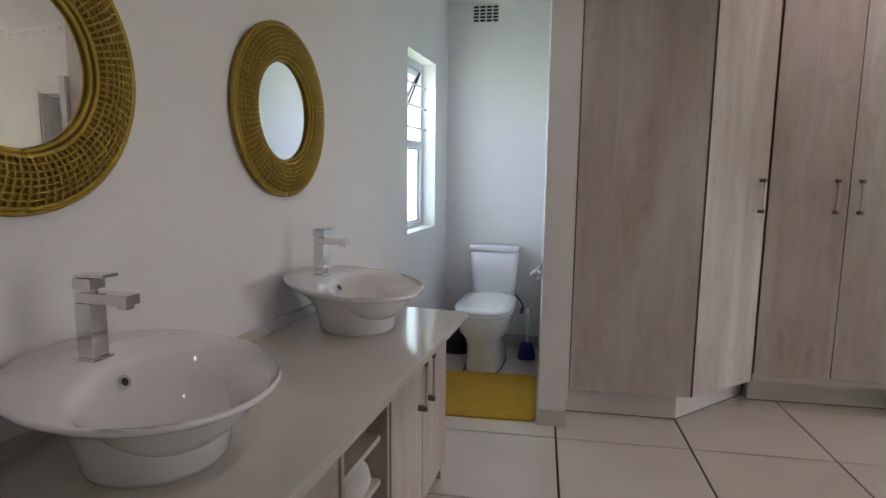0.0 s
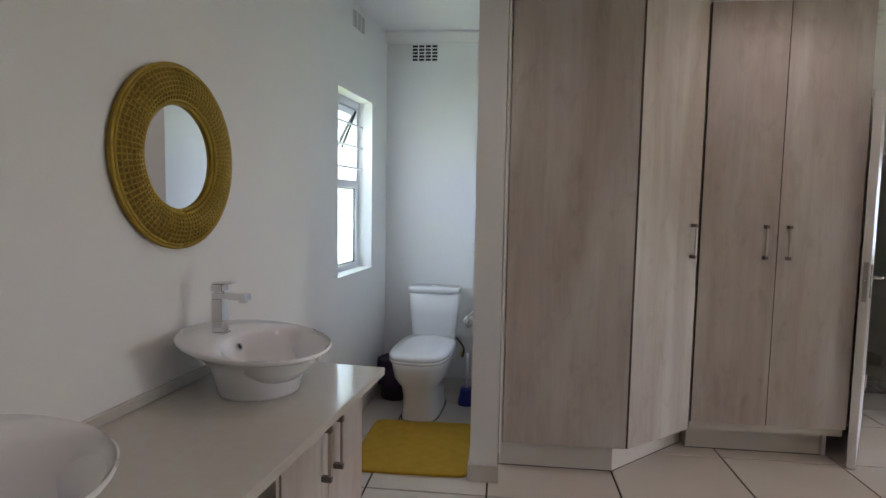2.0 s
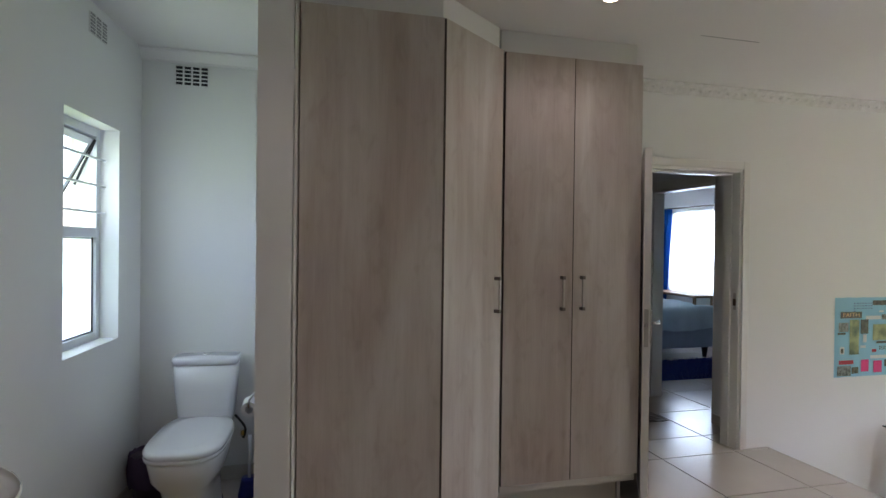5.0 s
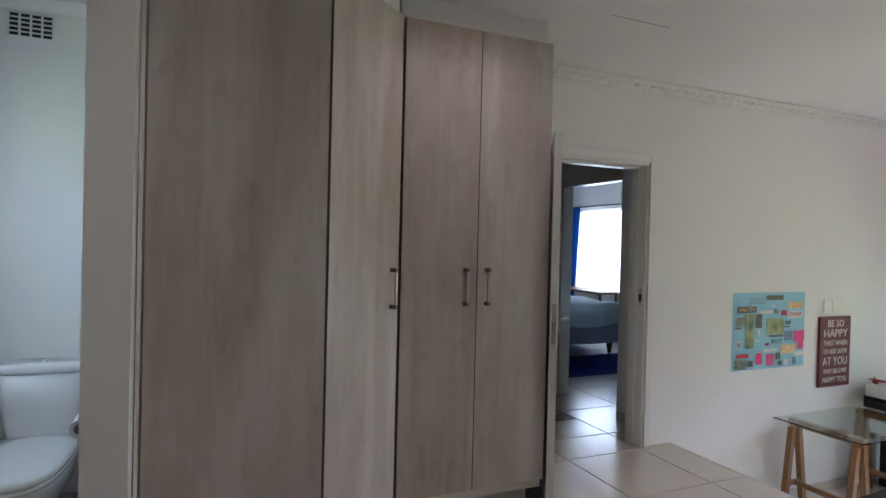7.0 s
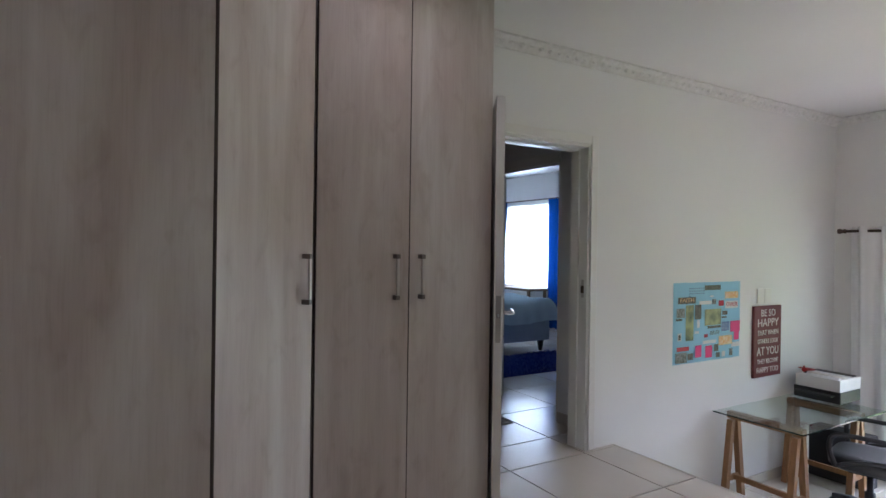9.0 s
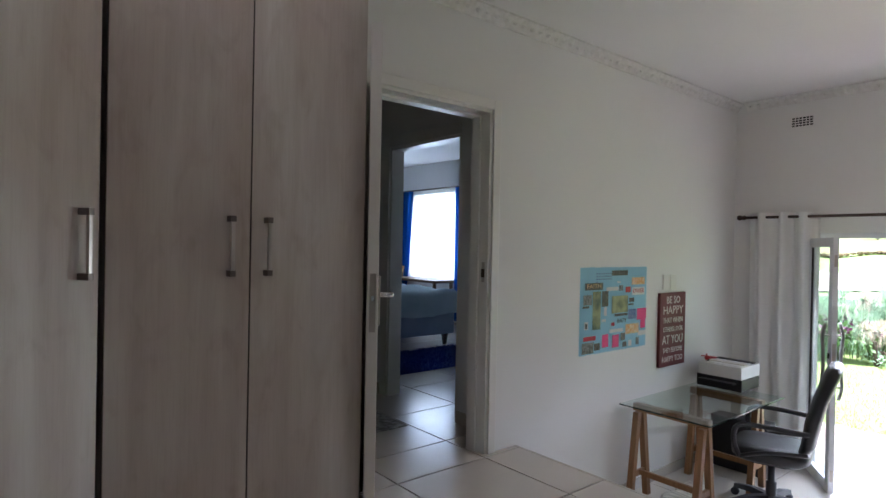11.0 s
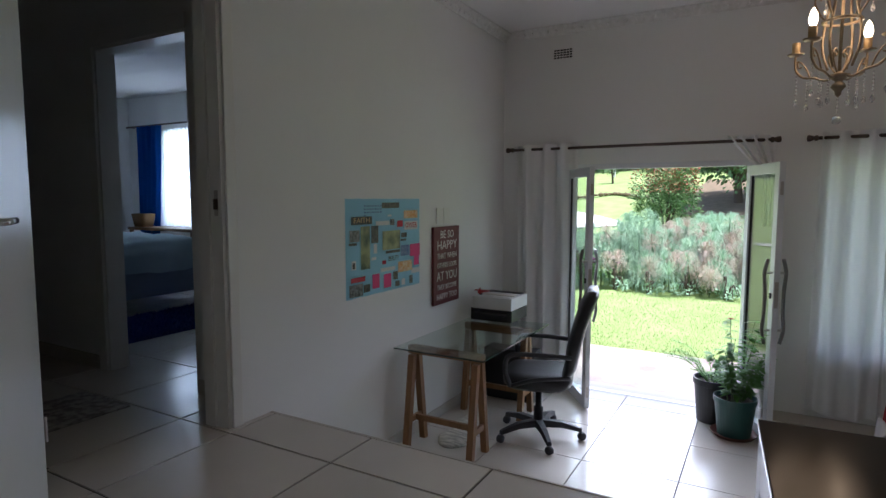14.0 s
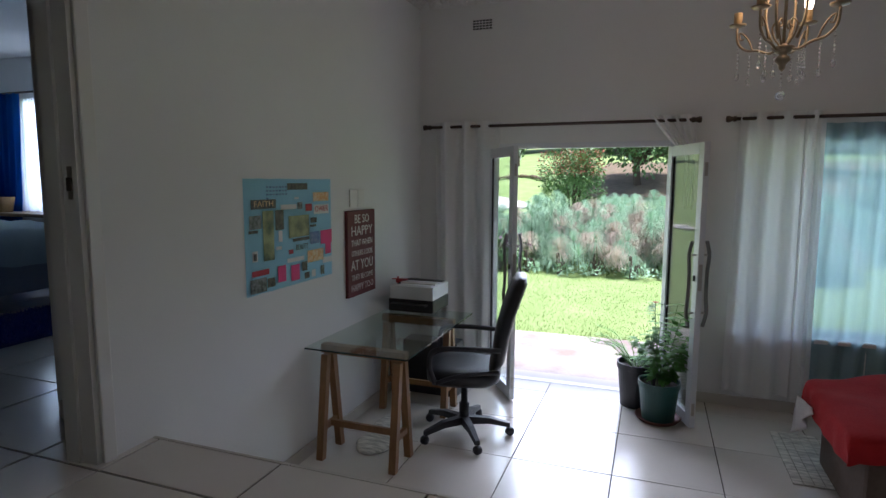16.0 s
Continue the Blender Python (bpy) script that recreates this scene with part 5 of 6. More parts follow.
sofa = thing("ottoman", "brown upholstered ottoman under a red fleece throw", "ottoman", pose(5.35, 0.90, LOW))
part("base", box(-0.42, 0.36, -0.75, 0.44, 0.03, 0.48, 0.03), BROWNCLOTH, sofa)
for x in (-0.36, 0.3):
    for y in (-0.68, 0.37):
        part("foot", box(x - 0.03, x + 0.03, y - 0.03, y + 0.03, 0, 0.032), BLACKPL, sofa)
part("cushion", box(-0.42, 0.36, -0.75, 0.44, 0.482, 0.52, 0.02), BROWNCLOTH, sofa)
thr = bmesh.new()
N = 40
gr = []
for j in range(N + 1):
    row = []
    for i in range(N + 1):
        x, y = -0.56 + 1.12 * i / N, -0.75 + 1.36 * j / N
        ox, oy = max(0, abs(x + 0.03) - 0.40), max(0, y - 0.45)
        drop = min(1, (ox + oy) / 0.14)
        z = 0.53 + 0.02 * noise.noise(Vector((x * 4, y * 4, 2))) + 0.10 * math.exp(-((y + 0.1) / 0.35) ** 2) - 0.14 * drop * drop
        row.append(thr.verts.new((max(-0.47, min(0.41, x)) + 0.012 * noise.noise(Vector((y * 8, z * 8, 1))), min(y, 0.49) + 0.015 * noise.noise(Vector((x * 9, z * 6, 3))), z)))
    gr.append(row)
for a, b in zip(gr, gr[1:]):
    for i in range(N):
        thr.faces.new((a[i], a[i + 1], b[i + 1], b[i]))
ob = part("throw", done(thr), REDCLOTH, smooth=True, m=pose(5.35, 0.95, LOW))
tagged(ob, "red fleece throw draped over the ottoman", "blanket")
fold = bmesh.new()
fg = [[fold.verts.new((0.06 + 0.34 * i / 8 + 0.015 * math.sin(j), 0.515 + 0.03 * math.sin(i * 0.9) * j / 6, 0.47 - 0.05 * i / 8 - (0.04 + 0.20 * i / 8) * j / 6)) for i in range(9)] for j in range(7)]
for a, b in zip(fg, fg[1:]):
    for i in range(8):
        fold.faces.new((a[i], a[i + 1], b[i + 1], b[i]))
lining = part("lining", done(fold), FLEECEBACK, ob, "turned-out pale lining", True)
lining.modifiers.new("cloth_thickness", 'SOLIDIFY').thickness = 0.006
rag = thing("rag_rug", "cream and grey striped rag rug on the tiles", "rug", pose(5.80, 1.22, LOW))
for i in range(11):
    part("strip", box(-0.37, 0.37, -0.30 + i * 0.055, -0.30 + i * 0.055 + 0.052, 0.001, 0.009 + 0.002 * (i % 2), 0.002), RAGW, rag, "woven stripe")

# ---- potted plants by the door ----


def pot(name, x, y, r, h, mat, label, saucer=True):
    t = thing(name, label, "plant pot", pose(x, y, LOW))
    z = 0.0
    if saucer:
        part("saucer", lathe([(0.001, 0.002), (r * 0.95, 0.002), (r * 1.12, 0.03), (r * 1.07, 0.03), (r * 0.92, 0.012), (0.001, 0.012)], 32), TERRA, t, "brown saucer", True)
        z = 0.013
    part("vessel", lathe([(0.001, z), (r * 0.78, z), (r * 0.97, z + h * 0.86), (r * 1.03, z + h * 0.87), (r * 1.04, z + h), (r * 0.97, z + h), (r * 0.93, z + h * 0.88), (0.001, z + h * 0.87)], 32), mat, t)
    part("soil", lathe([(0.001, z + h * 0.89), (r * 0.92, z + h * 0.885), (r * 0.92, z + h * 0.87)], 24), SOIL, t)
    return t, z + h * 0.88


def add_leaf(bm, p, d, length, width, up=Vector((0, 0, 1)), bend=0.3):
    d = d.normalized()
    side = d.cross(up)
    if side.length < 0.01:
        side = Vector((1, 0, 0))
    side.normalize()
    nrm = side.cross(d)
    prev = None
    for u, w in ((0, 0.1), (0.3, 0.85), (0.6, 0.9), (0.85, 0.45), (1, 0.03)):
        c = p + d * length * u - nrm * bend * length * u * u
        cur = (bm.verts.new(c - side * width * w), bm.verts.new(c + side * width * w))
        if prev:
            bm.faces.new((prev[0], prev[1], cur[1], cur[0]))
        prev = cur


rnd = random.Random(5)
p1, s1 = pot("plant_pot", 6.12, 2.245, 0.142, 0.28, POTGREEN, "dark green plastic plant pot on a brown saucer")
bm = bmesh.new()
stems = bmesh.new()
for i in range(9):
    a = rnd.uniform(0, 6.28)
    hgt = rnd.uniform(0.22, 0.62)
    base = Vector((0.05 * math.cos(a), 0.05 * math.sin(a), s1))
    tip = base + Vector((0.12 * math.cos(a) + rnd.uniform(-.04, .04), 0.12 * math.sin(a), hgt))
    mid = (base + tip) / 2 + Vector((rnd.uniform(-.03, .03), rnd.uniform(-.03, .03), 0))
    pts = curve_points([base, mid, tip], 5)
    add_tube(stems, pts, 0.004, 5, 0.002)
    for k_, q_ in enumerate(pts[2:]):
        for s in range(4):
            b = rnd.uniform(0, 6.28)
            add_leaf(bm, Vector(q_), Vector((math.cos(b), math.sin(b), rnd.uniform(-.2, .5))), rnd.uniform(.06, .10), rnd.uniform(.016, .027))
tall = curve_points([(0.0, 0.0, s1), (0.02, 0.03, s1 + 0.3), (-0.02, 0.05, s1 + 0.52), (-0.03, 0.05, s1 + 0.60)], 6)
add_tube(stems, tall, 0.004, 5, 0.002)
for q_ in tall[4:]:
    for s in range(2):
        b = rnd.uniform(0, 6.28)
        add_leaf(bm, Vector(q_), Vector((math.cos(b), math.sin(b), 0.2)), .06, .016)
plant = thing("rose_plant", "leafy green rose plant in the green pot", "plant", pose(6.12, 2.245, LOW))
part("stems", done(stems), STEM, plant)
tagged(part("leaves", done(bm), LEAF, plant), kind="stuff")
bl = bmesh.new()
for i in range(7):
    add_leaf(bl, Vector(tall[-1]), Vector((math.cos(i * .9), math.sin(i * .9), 0.7)), 0.03, 0.011)
part("flower", done(bl), BUD, plant, "dry orange flower")

p2, s2 = pot("plant_pot", 6.36, 2.405, 0.145, 0.34, POTBLACK, "black plastic plant pot beside the door", saucer=False)
fern = thing("fern", "feathery bright green asparagus fern in the black pot", "plant", pose(6.36, 2.405, LOW))
for i in range(26):
    a = rnd.uniform(0, 6.28) if i > 3 else 1.9 + 0.25 * i
    L_ = rnd.uniform(0.18, 0.34) if i > 3 else rnd.uniform(0.38, 0.46)
    up_ = rnd.uniform(0.5, 1.0)
    pts = curve_points([(0.04 * math.cos(a), 0.04 * math.sin(a), s2), (L_ * 0.5 * math.cos(a), L_ * 0.5 * math.sin(a), s2 + L_ * 0.75 * up_), (L_ * 0.95 * math.cos(a), L_ * 0.95 * math.sin(a), s2 + L_ * up_)], 10)
    fb = bmesh.new()
    add_tube(fb, pts, 0.0025, 4, 0.0012)
    for k_, q_ in enumerate(pts[3:]):
        for s in range(7):
            b = rnd.uniform(0, 6.28)
            add_leaf(fb, Vector(q_), Vector((math.cos(b), math.sin(b), rnd.uniform(0, .9))), rnd.uniform(.02, .04), 0.0022)
    part("frond", done(fb), FERN, fern)

# ---- bedroom and passage ----
bed = thing("bed", "bed with a pale blue duvet over a grey-blue base", "bed", pose(4.75, 8.32, 0))
part("base", box(-0.92, 0.93, -1.03, 1.0, 0.14, 0.42, 0.02), BEDBASE, bed)
for x in (-0.82, 0.84):
    for y in (-0.95, 0.9):
        part("leg", lathe([(0.025, 0.0), (0.045, 0.14)], 16), BLACKPL, bed, m=pose(x, y, 0))
part("mattress", box(-0.92, 0.93, -1.03, 1.0, 0.422, 0.60, 0.05), LINEN, bed)
dv = bmesh.new()
rows = []
for j in range(41):
    row = []
    for i in range(61):
        x, y = -1.12 + 2.26 * i / 60, -1.25 + 2.25 * j / 40
        ox, oy = max(0, abs(x) - 0.90), max(0, -1.0 - y)
        drop = min(1.0, (ox * ox + oy * oy) ** 0.5 / 0.22)
        z = 0.69 + 0.035 * noise.noise(Vector((x * 2.2, y * 2.2, 3))) + 0.015 * noise.noise(Vector((x * 7, y * 7, 8))) - 0.30 * drop ** 1.6
        row.append(dv.verts.new((max(-1.0, min(1.01, x)) + 0.03 * drop * noise.noise(Vector((y * 7, 1, 2))), max(-1.10, y) + 0.03 * drop * noise.noise(Vector((x * 7, 5, 2))), z)))
    rows.append(row)
for a, b in zip(rows, rows[1:]):
    for i in range(60):
        dv.faces.new((a[i], a[i + 1], b[i + 1], b[i]))
part("duvet", done(dv), LINEN, bed, "pale blue crumpled duvet", True)
rug = thing("shag_rug", "royal blue shaggy rug beside the bed", "rug", pose(4.85, 6.72, 0))
tuft = bmesh.new()
add_box(tuft, -0.85, 0.95, -0.45, 0.45, 0.001, 0.012)
for i in range(3800):
    x, y = rnd.uniform(-0.87, 0.97), rnd.uniform(-0.47, 0.47)
    dx, dy = rnd.uniform(-.02, .02), rnd.uniform(-.02, .02)
    v = [tuft.verts.new((x - 0.006, y, 0.01)), tuft.verts.new((x + 0.006, y, 0.01)), tuft.verts.new((x + dx, y + dy, rnd.uniform(0.03, 0.045)))]
    tuft.faces.new(v)
tagged(part("shag", tuft, BLUERUG, rug), kind="stuff")
des = thing("dressing_table", "brown wooden table under the bedroom window", "table", pose(6.78, 9.5, 0))
part("tabletop", box(-0.22, 0.2, -0.7, 0.75, 0.64, 0.68, 0.004), WOODBROWN, des)
for x in (-0.19, 0.15):
    for y in (-0.66, 0.7):
        part("leg", box(x - 0.02, x + 0.02, y - 0.02, y + 0.02, 0, 0.6395, 0.002), WOODBROWN, des)
bk = thing("basket", "woven brown basket on the table", "basket", pose(6.72, 10.1, 0.681))
part("bowl", loft([(0, 0, 0, .09, .13, 4), (0, 0, 0.18, .12, .16, 4), (0, 0, 0.19, .12, .16, 4), (0, 0, 0.18, .10, .14, 4), (0, 0, 0.02, .08, .11, 4)], 28), BASKETM, bk, smooth=True)
w3 = thing("window_3", "white bedroom window behind a sheer curtain", "window", kind="structure")
for y in (8.621, 9.28, 9.954):
    part("window_frame", box(7.10, 7.15, y, y + 0.045, 0.701, 2.079), ALU, w3)
for z in (0.701, 1.62, 2.034):
    part("rail", box(7.102, 7.148, 8.667, 9.953, z, z + 0.045), ALU, w3)
rodb = thing("curtain_rod", "dark curtain rod over the bedroom window", "curtain rod", group="curtain rods")
part("pole", tube([(6.90, 8.4, 2.17), (6.90, 10.7, 2.17)], 0.0125, 10), RODM, rodb)
for y in (8.45, 10.65):
    part("bracket", tube([(6.90, y, 2.17), (6.998, y, 2.17)], 0.008, 6), RODM, rodb)
drape("curtain", 6.90, 0.05, 2.17, (8.40, 8.74), (8.38, 8.72), 4, 0.03, BLUECLOTH, "royal blue bedroom curtain")
drape("curtain", 6.90, 0.05, 2.17, (9.86, 10.46), (10.03, 10.46), 5, 0.03, BLUECLOTH, "royal blue bedroom curtain")
drape("sheer_curtain", 6.95, 0.68, 2.10, (8.6, 10.05), (8.6, 10.05), 18, 0.012, WHITESHEER, "white sheer over the bedroom window", category="sheer curtain")
mt = part("door_mat", box(2.75, 3.30, 5.0, 5.45, 0.001, 0.008, 0.002), material("grey_speckled_mat", (0.42, 0.39, 0.35), 0.95, second=(0.20, 0.185, 0.17), scale=22, amount=0.2, bump=0.5))
tagged(mt, "thin grey speckled doormat in the passage", "doormat")
crk = part("ceiling_crack", box(2.32, 2.70, 3.46, 3.463, CEILING - 0.0012, CEILING - 0.0003), RUBBER)
tagged(crk, "thin dark joint line in the ceiling", "joint", kind="structure")

# ---- outdoors ----


def ground_z(x, y):
    u = min(45.0, max(0.0, x - 15.0))
    z = LOW - 0.06 + (0.222 * u * min(1.0, u / 3) if u < 8.5 else 1.887 + 0.093 * (u - 8.5))
    z += 0.05 * noise.noise(Vector((x * 0.25, y * 0.25, 0))) * min(1, max(0, (x - 9) / 4))
    return z


gb = bmesh.new()
xs = [6.86, 7.5, 8.25, 9, 10, 11, 12, 13, 14, 15, 16, 17, 18, 20, 22, 24, 26, 28, 30, 33, 36, 40, 45, 50, 60, 90, 200, 1500]
ys = [-1500, -200, -60, -30, -20, -15] + [i * 1.0 for i in range(-12, 21)] + [25, 30, 40, 60, 200, 1500]
gg = [[gb.verts.new((x, y, ground_z(x, y))) for y in ys] for x in xs]
for a, b in zip(gg, gg[1:]):
    for i in range(len(ys) - 1):
        gb.faces.new((a[i], b[i], b[i + 1], a[i + 1]))
gw = [gb.verts.new((x, y, LOW - 0.3)) for x, y in ((-1500, -1500), (6.86, -1500), (6.86, 1500), (-1500, 1500))]
gb.faces.new(gw)
structure("ground", done(gb), GRASS, "bright green mown lawn rising to a slope", "lawn")
structure("patio", box(6.862, 8.3, -1.0, 6.5, LOW - 0.2, LOW - 0.02, 0.01), PATIO, "worn pale concrete patio slab", "patio")
pv = bmesh.new()
ring_a, ring_b = [], []
for i in range(25):
    u = i / 24
    x, y = 16.8 + 2.5 * u, 12.5 - 6.65 * u
    ring_a.append(pv.verts.new((x, y, ground_z(x, y) + 0.05)))
    wide = 4.4 - 4.1 * u * u
    ring_b.append(pv.verts.new((x + wide, y + 0.1, ground_z(x + wide, y + 0.1) + 0.06)))
for i in range(24):
    pv.faces.new((ring_a[i], ring_a[i + 1], ring_b[i + 1], ring_b[i]))
structure("path", done(pv), PATHM, "pale gravel road across the lawn", "road")


def papyrus_clump(x, y, n, h, spread, seed, dry=0.25):
    r = random.Random(seed)
    t = thing("papyrus", "tall feathery papyrus clump with green and buff heads", "plant", pose(x, y, ground_z(x, y)), "papyrus clumps")
    green, buff, st = bmesh.new(), bmesh.new(), bmesh.new()
    for i in range(n):
        a, rr = r.uniform(0, 6.28), spread * math.sqrt(r.random())
        b = Vector((rr * math.cos(a), rr * math.sin(a), 0))
        hh = h * (0.30 + 0.75 * (1 - (rr / spread) ** 2) ** 0.5) * r.uniform(0.55, 1.0)
        tip = b + Vector((math.cos(a) * rr * 0.35 + r.uniform(-.1, .1), math.sin(a) * rr * 0.35 + r.uniform(-.1, .1), hh))
        m_ = (b + tip) / 2 + Vector((r.uniform(-.04, .04), r.uniform(-.04, .04), 0.05))
        add_tube(st, [b, m_, tip], 0.008, 3, 0.005)
        head = buff if r.random() < dry * (1.5 if hh < 0.75 * h else 0.6) else green
        R = r.uniform(0.24, 0.36)
        for j in range(250):
            th, ph = r.uniform(0, 6.28), r.uniform(-1.0, 1.5)
            d = Vector((math.cos(th) * math.cos(ph), math.sin(th) * math.cos(ph), math.sin(ph)))
            e = tip + d * R * r.uniform(0.7, 1.0) - Vector((0, 0, 0.05))
            s = d.cross(Vector((0, 0, 1)))
            s = s.normalized() * 0.0019 if s.length > 0.01 else Vector((0.006, 0, 0))
            e2 = tip + d * R * 0.62 + Vector((0, 0, 0.03))
            e.z -= 0.02 * R * r.uniform(0.4, 2.0)
            a_, b_ = head.verts.new(e2 + s), head.verts.new(e2 - s)
            head.faces.new([head.verts.new(tip - s * 0.5), head.verts.new(tip + s * 0.5), a_, b_])
            head.faces.new([b_, a_, head.verts.new(e + s * 0.7), head.verts.new(e - s * 0.7)])
    tagged(part("stem_mass", st, STEM, t), kind="stuff")
    tagged(part("green_plume", green, PAPYRUS, t), kind="stuff")
    tagged(part("dry_plume", buff, PAPYDRY, t, "buff dry heads"), kind="stuff")


PAP = [(12.6, 4.6, 1.35), (13.0, 3.6, 1.6), (12.9, 2.6, 1.7), (12.7, 1.6, 1.75), (12.9, 0.6, 1.8), (13.0, -0.5, 1.8), (13.9, 4.2, 1.5), (14.1, 3.0, 1.7), (14.0, 2.0, 1.8), (14.2, 0.9, 1.95), (14.3, -0.3, 2.0), (12.3, 3.1, 1.1), (12.2, 1.1, 1.2), (13.3, 5.5, 1.3), (12.4, 0.0, 1.3)]
for i, (x, y, h) in enumerate(PAP):
    papyrus_clump(x + 1.3, y * 1.1, 60, h * (0.86 if i % 3 == 0 else 0.76), 0.78, 40 + i, 0.36 if i in (2, 3, 11, 12) else 0.16)


def leafy(name, label, x, y, h, r, n, mat, seed, trunk=0.6, lobes=9, leaf=0.12, extra=None, category="tree"):
    """Tapered trunk with limbs; a crown of many leaves set on uneven lobes."""
    rr = random.Random(seed)
    t = thing(name, label, category, pose(x, y, ground_z(x, y)))
    tb = bmesh.new()
    add_tube(tb, curve_points([(0, 0, -0.1), (0.05, 0.03, trunk * 0.5), (0.0, 0.06, trunk + 0.4)], 4), 0.05 * r + 0.04, 8, 0.03 * r + 0.02)
    crown, accent = bmesh.new(), bmesh.new()
    for i in range(lobes):
        a = rr.uniform(0, 6.28)
        d = r * rr.uniform(0.25, 0.75)
        c = Vector((d * math.cos(a), d * math.sin(a), trunk + (h - trunk) * rr.uniform(0.2, 0.82)))
        add_tube(tb, curve_points([(0, 0, trunk * 0.8), c * 0.6 + Vector((0, 0, 0.2)), c], 3), 0.02 * r + 0.01, 5, 0.006)
        lr = r * rr.uniform(0.35, 0.55)
        for j in range(n // lobes):
            v = Vector((rr.gauss(0, 1), rr.gauss(0, 1), rr.gauss(0, 0.8)))
            v = v.normalized() * lr * rr.uniform(0.55, 1.05)
            p_ = c + v
            if p_.z < 0.05:
                continue
            bmx = accent if extra and p_.z > h * 0.62 and rr.random() < 0.3 else crown
            dd = (v + Vector((rr.uniform(-.5, .5), rr.uniform(-.5, .5), rr.uniform(-.3, .3))) * lr).normalized()
            s = dd.cross(Vector((rr.uniform(-1, 1), rr.uniform(-1, 1), 1)))
            if s.length < 0.05:
                continue
            s.normalize()
            L2 = leaf * rr.uniform(0.6, 1.2)
            bmx.faces.new([bmx.verts.new(p_), bmx.verts.new(p_ + dd * L2 * 0.5 + s * L2 * 0.3), bmx.verts.new(p_ + dd * L2), bmx.verts.new(p_ + dd * L2 * 0.5 - s * L2 * 0.3)])
    part("trunk", done(tb), BARK, t)
    tagged(part("crown", crown, mat, t), kind="stuff")
    if extra:
        tagged(part("new_growth", accent, extra, t, "reddish new leaves"), kind="stuff")


leafy("shrub", "rounded green garden shrub with reddish new leaves", 17.6, 4.42, 2.35, 0.85, 9000, BUSHLEAF, 3, 0.2, 18, 0.075, BUSHRED, "shrub")
leafy("tree", "dark green broadleaf tree on the slope", 22.0, 2.9, 3.6, 2.3, 16000, TREELEAF, 4, 0.9, 24, 0.15)
leafy("tree", "dark green broadleaf tree on the slope", 25.0, -1.5, 4.4, 2.8, 8000, TREELEAF, 6, 1.6, 13, 0.22)
leafy("tree", "dark green broadleaf tree on the slope", 23.0, -6.5, 4.5, 2.8, 7000, TREELEAF, 7, 1.5, 13, 0.22)
leafy("sapling", "small young tree on the lawn", 30.0, 8.7, 1.3, 0.5, 500, BUSHLEAF, 8, 0.5, 6, 0.12)
leafy("sapling", "small young tree on the lawn", 29.0, 11.0, 1.3, 0.45, 500, BUSHLEAF, 9, 0.5, 6, 0.12)
leafy("shrub", "low green garden shrub", 16.5, -2.5, 1.8, 1.1, 2600, BUSHLEAF, 11, 0.2, 9, 0.13, None, "shrub")
leafy("shrub", "low green flowering border plant", 13.0, 5.2, 0.75, 0.45, 900, BUSHLEAF, 12, 0.05, 6, 0.1, LAVENDER, "shrub")
for i in range(8):
    leafy("border_plant", "low tufted plant at the lawn's edge", 12.75 + 0.15 * (i % 2), 0.0 + 0.66 * i, 0.17, 0.3, 300, PAPYRUS, 20 + i, 0.02, 6, 0.06, None, "plant")
eb = bmesh.new()
sec = []
for i in range(21):
    y = -14 + 18.5 * i / 20
    w = 0.3 + 0.05 * math.sin(i)
    sec.append([eb.verts.new((x + (0.3 * math.sin(i * 1.3) if k == 0 else 0), y, ground_z(x, y) + 0.09)) for k, x in enumerate((20.4, 21.5, 22.5, 23.5, 24.5, 26, 28, 31))])
for a, b in zip(sec, sec[1:]):
    for k in range(7):
        eb.faces.new((a[k], a[k + 1], b[k + 1], b[k]))
structure("ground_bank", done(eb), EARTH, "brown shaded bank of leaf litter", "ground")
rk = bmesh.new()
for i in range(60):
    y = 4.2 + 9.0 * i / 60
    x = 23.5 + 0.4 * math.sin(i * 0.4)
    bmesh.ops.create_icosphere(rk, subdivisions=1, radius=1, matrix=Matrix.Translation((x, y, ground_z(x, y) + 0.05)) @ Matrix.Diagonal((0.14, 0.12, 0.05 + 0.02 * (i % 3), 1)))
tagged(part("stone_edging", done(rk), EARTH), "low line of dark edging stones across the lawn", "stones", kind="stuff")
for i in range(9):
    f_ = thing("fence_post", "thin pale fence post on the far slope", "fence post", pose(36.0, 16 - 3.0 * i, ground_z(36, 16 - 3.0 * i) - 0.05), "fence posts")
    part("post", box(-0.05, 0.05, -0.05, 0.05, 0, 1.6), TRIM, f_)
for i in range(14):
    leafy("tree", "dark distant tree along the boundary", 41 + 3 * (i % 3), 30 - 4.2 * i, 6.5, 3.8, 3200, TREELEAF, 60 + i, 0.3, 14, 0.75)

blades = bmesh.new()
gr_ = random.Random(77)
for i in range(30000):
    x = 8.27 + 5.0 * gr_.random() ** 1.5
    y = gr_.uniform(-1.5, 6.5)
    z = ground_z(x, y)
    a = gr_.uniform(0, 6.28)
    w, h = 0.0045, gr_.uniform(0.012, 0.035)
    dx, dy = w * math.cos(a), w * math.sin(a)
    blades.faces.new([blades.verts.new((x - dx, y - dy, z - 0.005)), blades.verts.new((x + dx, y + dy, z - 0.005)), blades.verts.new((x + gr_.uniform(-.02, .02), y + gr_.uniform(-.02, .02), z + h))])
BLADE = material("grass_blade", (0.28, 0.37, 0.14), 0.8, spec=0.1, second=(0.21, 0.30, 0.09), scale=4, amount=0.5)
tagged(part("grass", blades, BLADE), "short green grass blades on the lawn", "grass", kind="stuff")

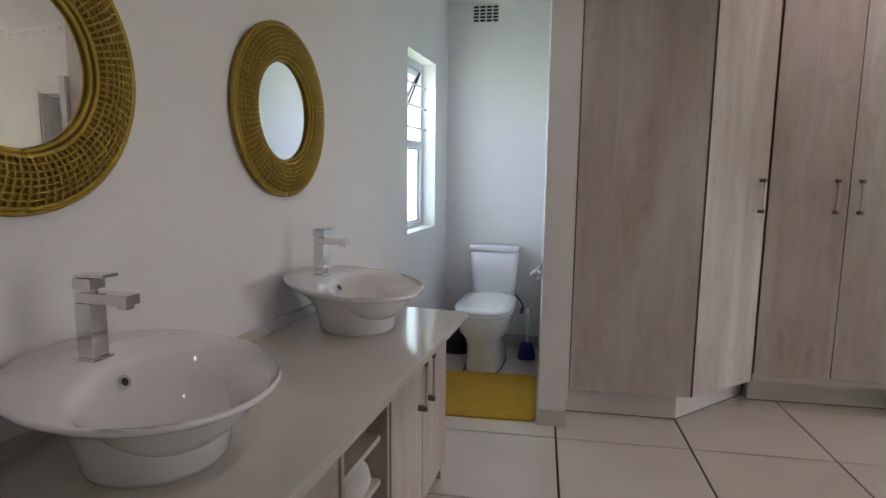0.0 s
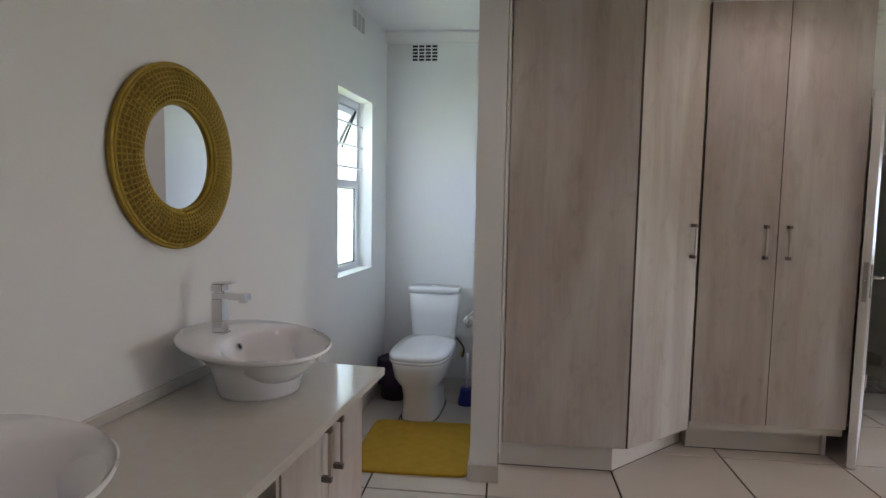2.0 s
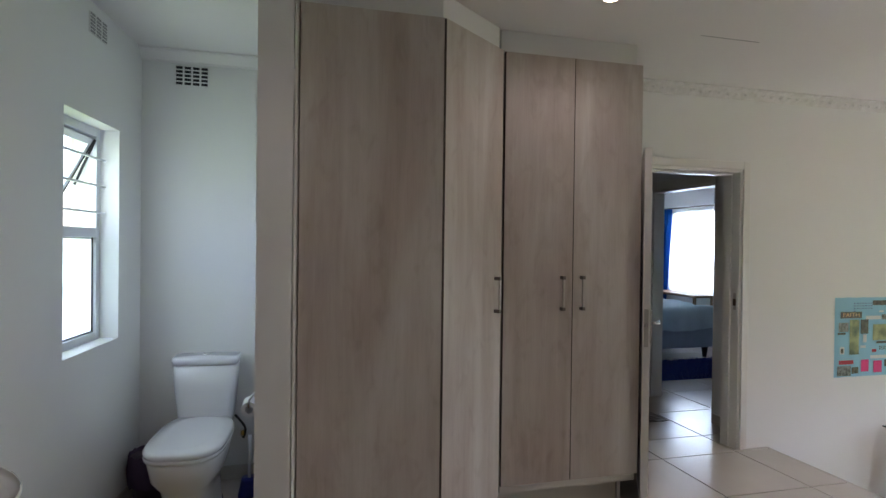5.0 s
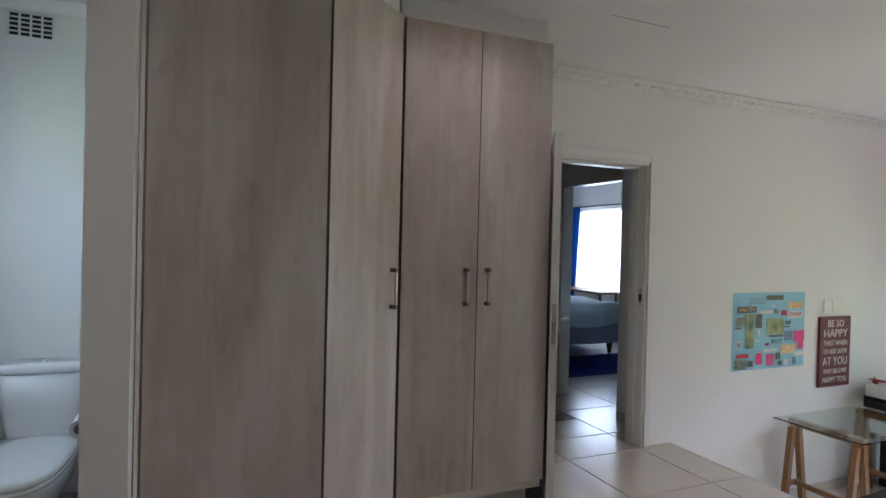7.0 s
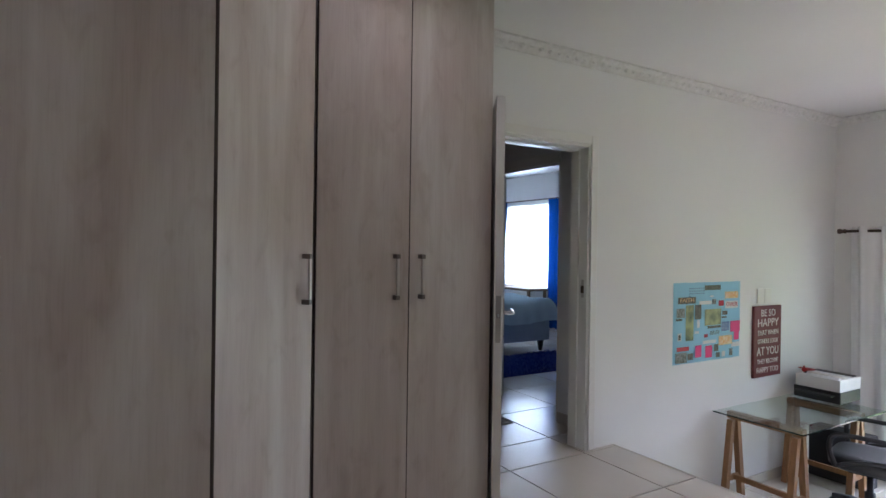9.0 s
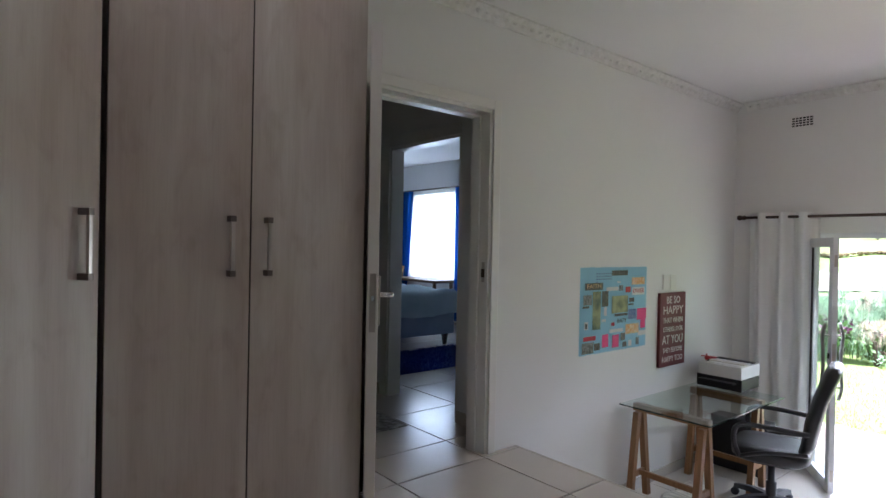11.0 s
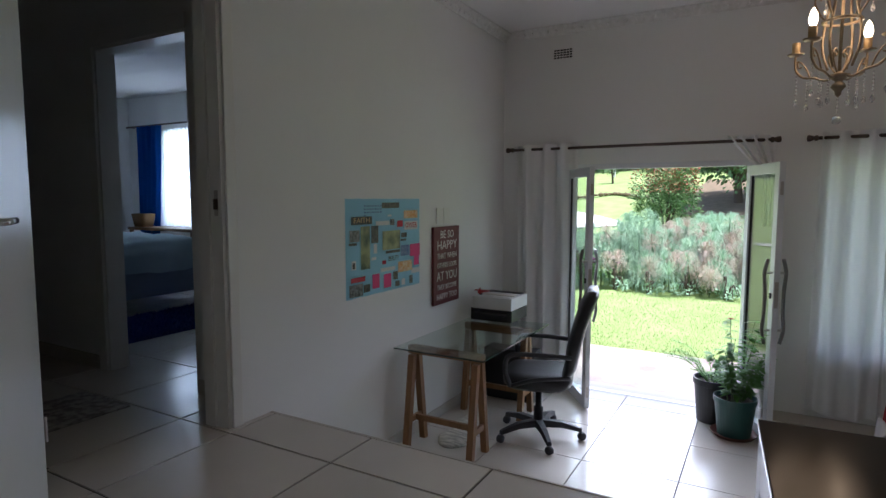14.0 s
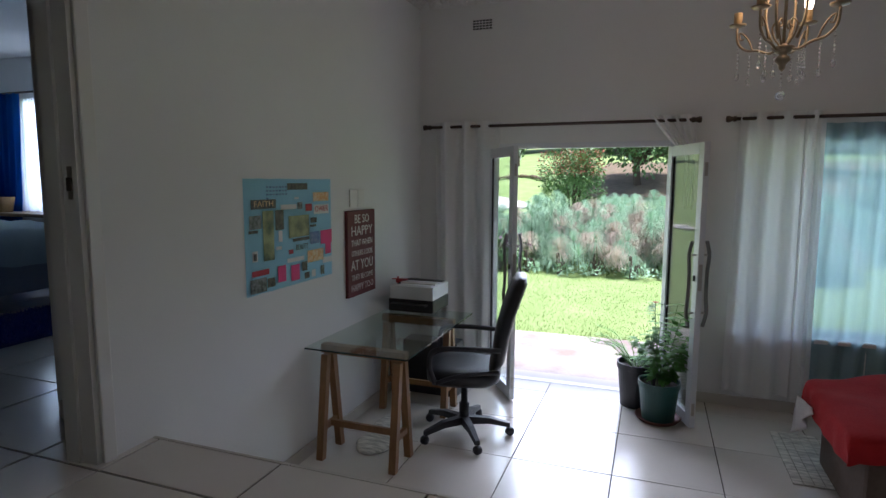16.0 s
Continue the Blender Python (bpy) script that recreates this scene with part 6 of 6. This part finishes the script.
# ---- floor tiles, laid last ----
GAP = 0.010


def lay(name_parent, x_lines, y_lines, z, area, gap=GAP):
    """Tiles between the joint lines, cut to the area (x0, x1, y0, y1); whole tiles share one mesh."""
    cache = {}
    parent = bpy.data.objects[name_parent]
    for x0, x1 in zip(x_lines, x_lines[1:]):
        for y0, y1 in zip(y_lines, y_lines[1:]):
            a, b, c, d = max(x0 + gap / 2, area[0]), min(x1 - gap / 2, area[1]), max(y0 + gap / 2, area[2]), min(y1 - gap / 2, area[3])
            if b - a < 0.01 or d - c < 0.01:
                continue
            key = (round(b - a, 3), round(d - c, 3))
            if key not in cache:
                w, h = (b - a) / 2, (d - c) / 2
                bm = bmesh.new()
                add_rings(bm, [[(-w, -h, -0.006), (w, -h, -0.006), (w, h, -0.006), (-w, h, -0.006)], [(-w, -h, -0.0012), (w, -h, -0.0012), (w, h, -0.0012), (-w, h, -0.0012)],
                               [(-w + .0012, -h + .0012, 0), (w - .0012, -h + .0012, 0), (w - .0012, h - .0012, 0), (-w + .0012, h - .0012, 0)]])
                me = bpy.data.meshes.new("tile")
                done(bm).to_mesh(me)
                bm.free()
                me.materials.append(TILE)
                cache[key] = me
            ob = new("tile", cache[key])
            ob.parent = parent
            ob.location = ((a + b) / 2, (c + d) / 2, z)


lay("floor", [-1.05, -0.445, 0.15, 0.80, 1.452, 2.076, 2.70, 3.322, EDGE + 0.002], [3.65 + 0.614 * i for i in range(-11, 3)], 0.0, (-0.95, EDGE, -2.5, 4.616))
lay("floor_passage", [3.322 + 0.607 * i for i in range(-3, 7)], [4.622 + 0.607 * i for i in range(0, 11)], 0.0, (2.1, 7.0, 4.624, 10.8))
lay("floor_lower", [5.175 + 0.60 * i for i in range(-3, 4)], [2.50 + 0.60 * i for i in range(-9, 5)], LOW, (EDGE + 0.003, 6.6, -2.5, 4.3), 0.006)
lay("floor", [-1.66, -1.05, -0.445], [3.65 + 0.614 * i for i in range(-11, -4)], 0.0, (-1.38, -0.952, -2.5, 0.58))
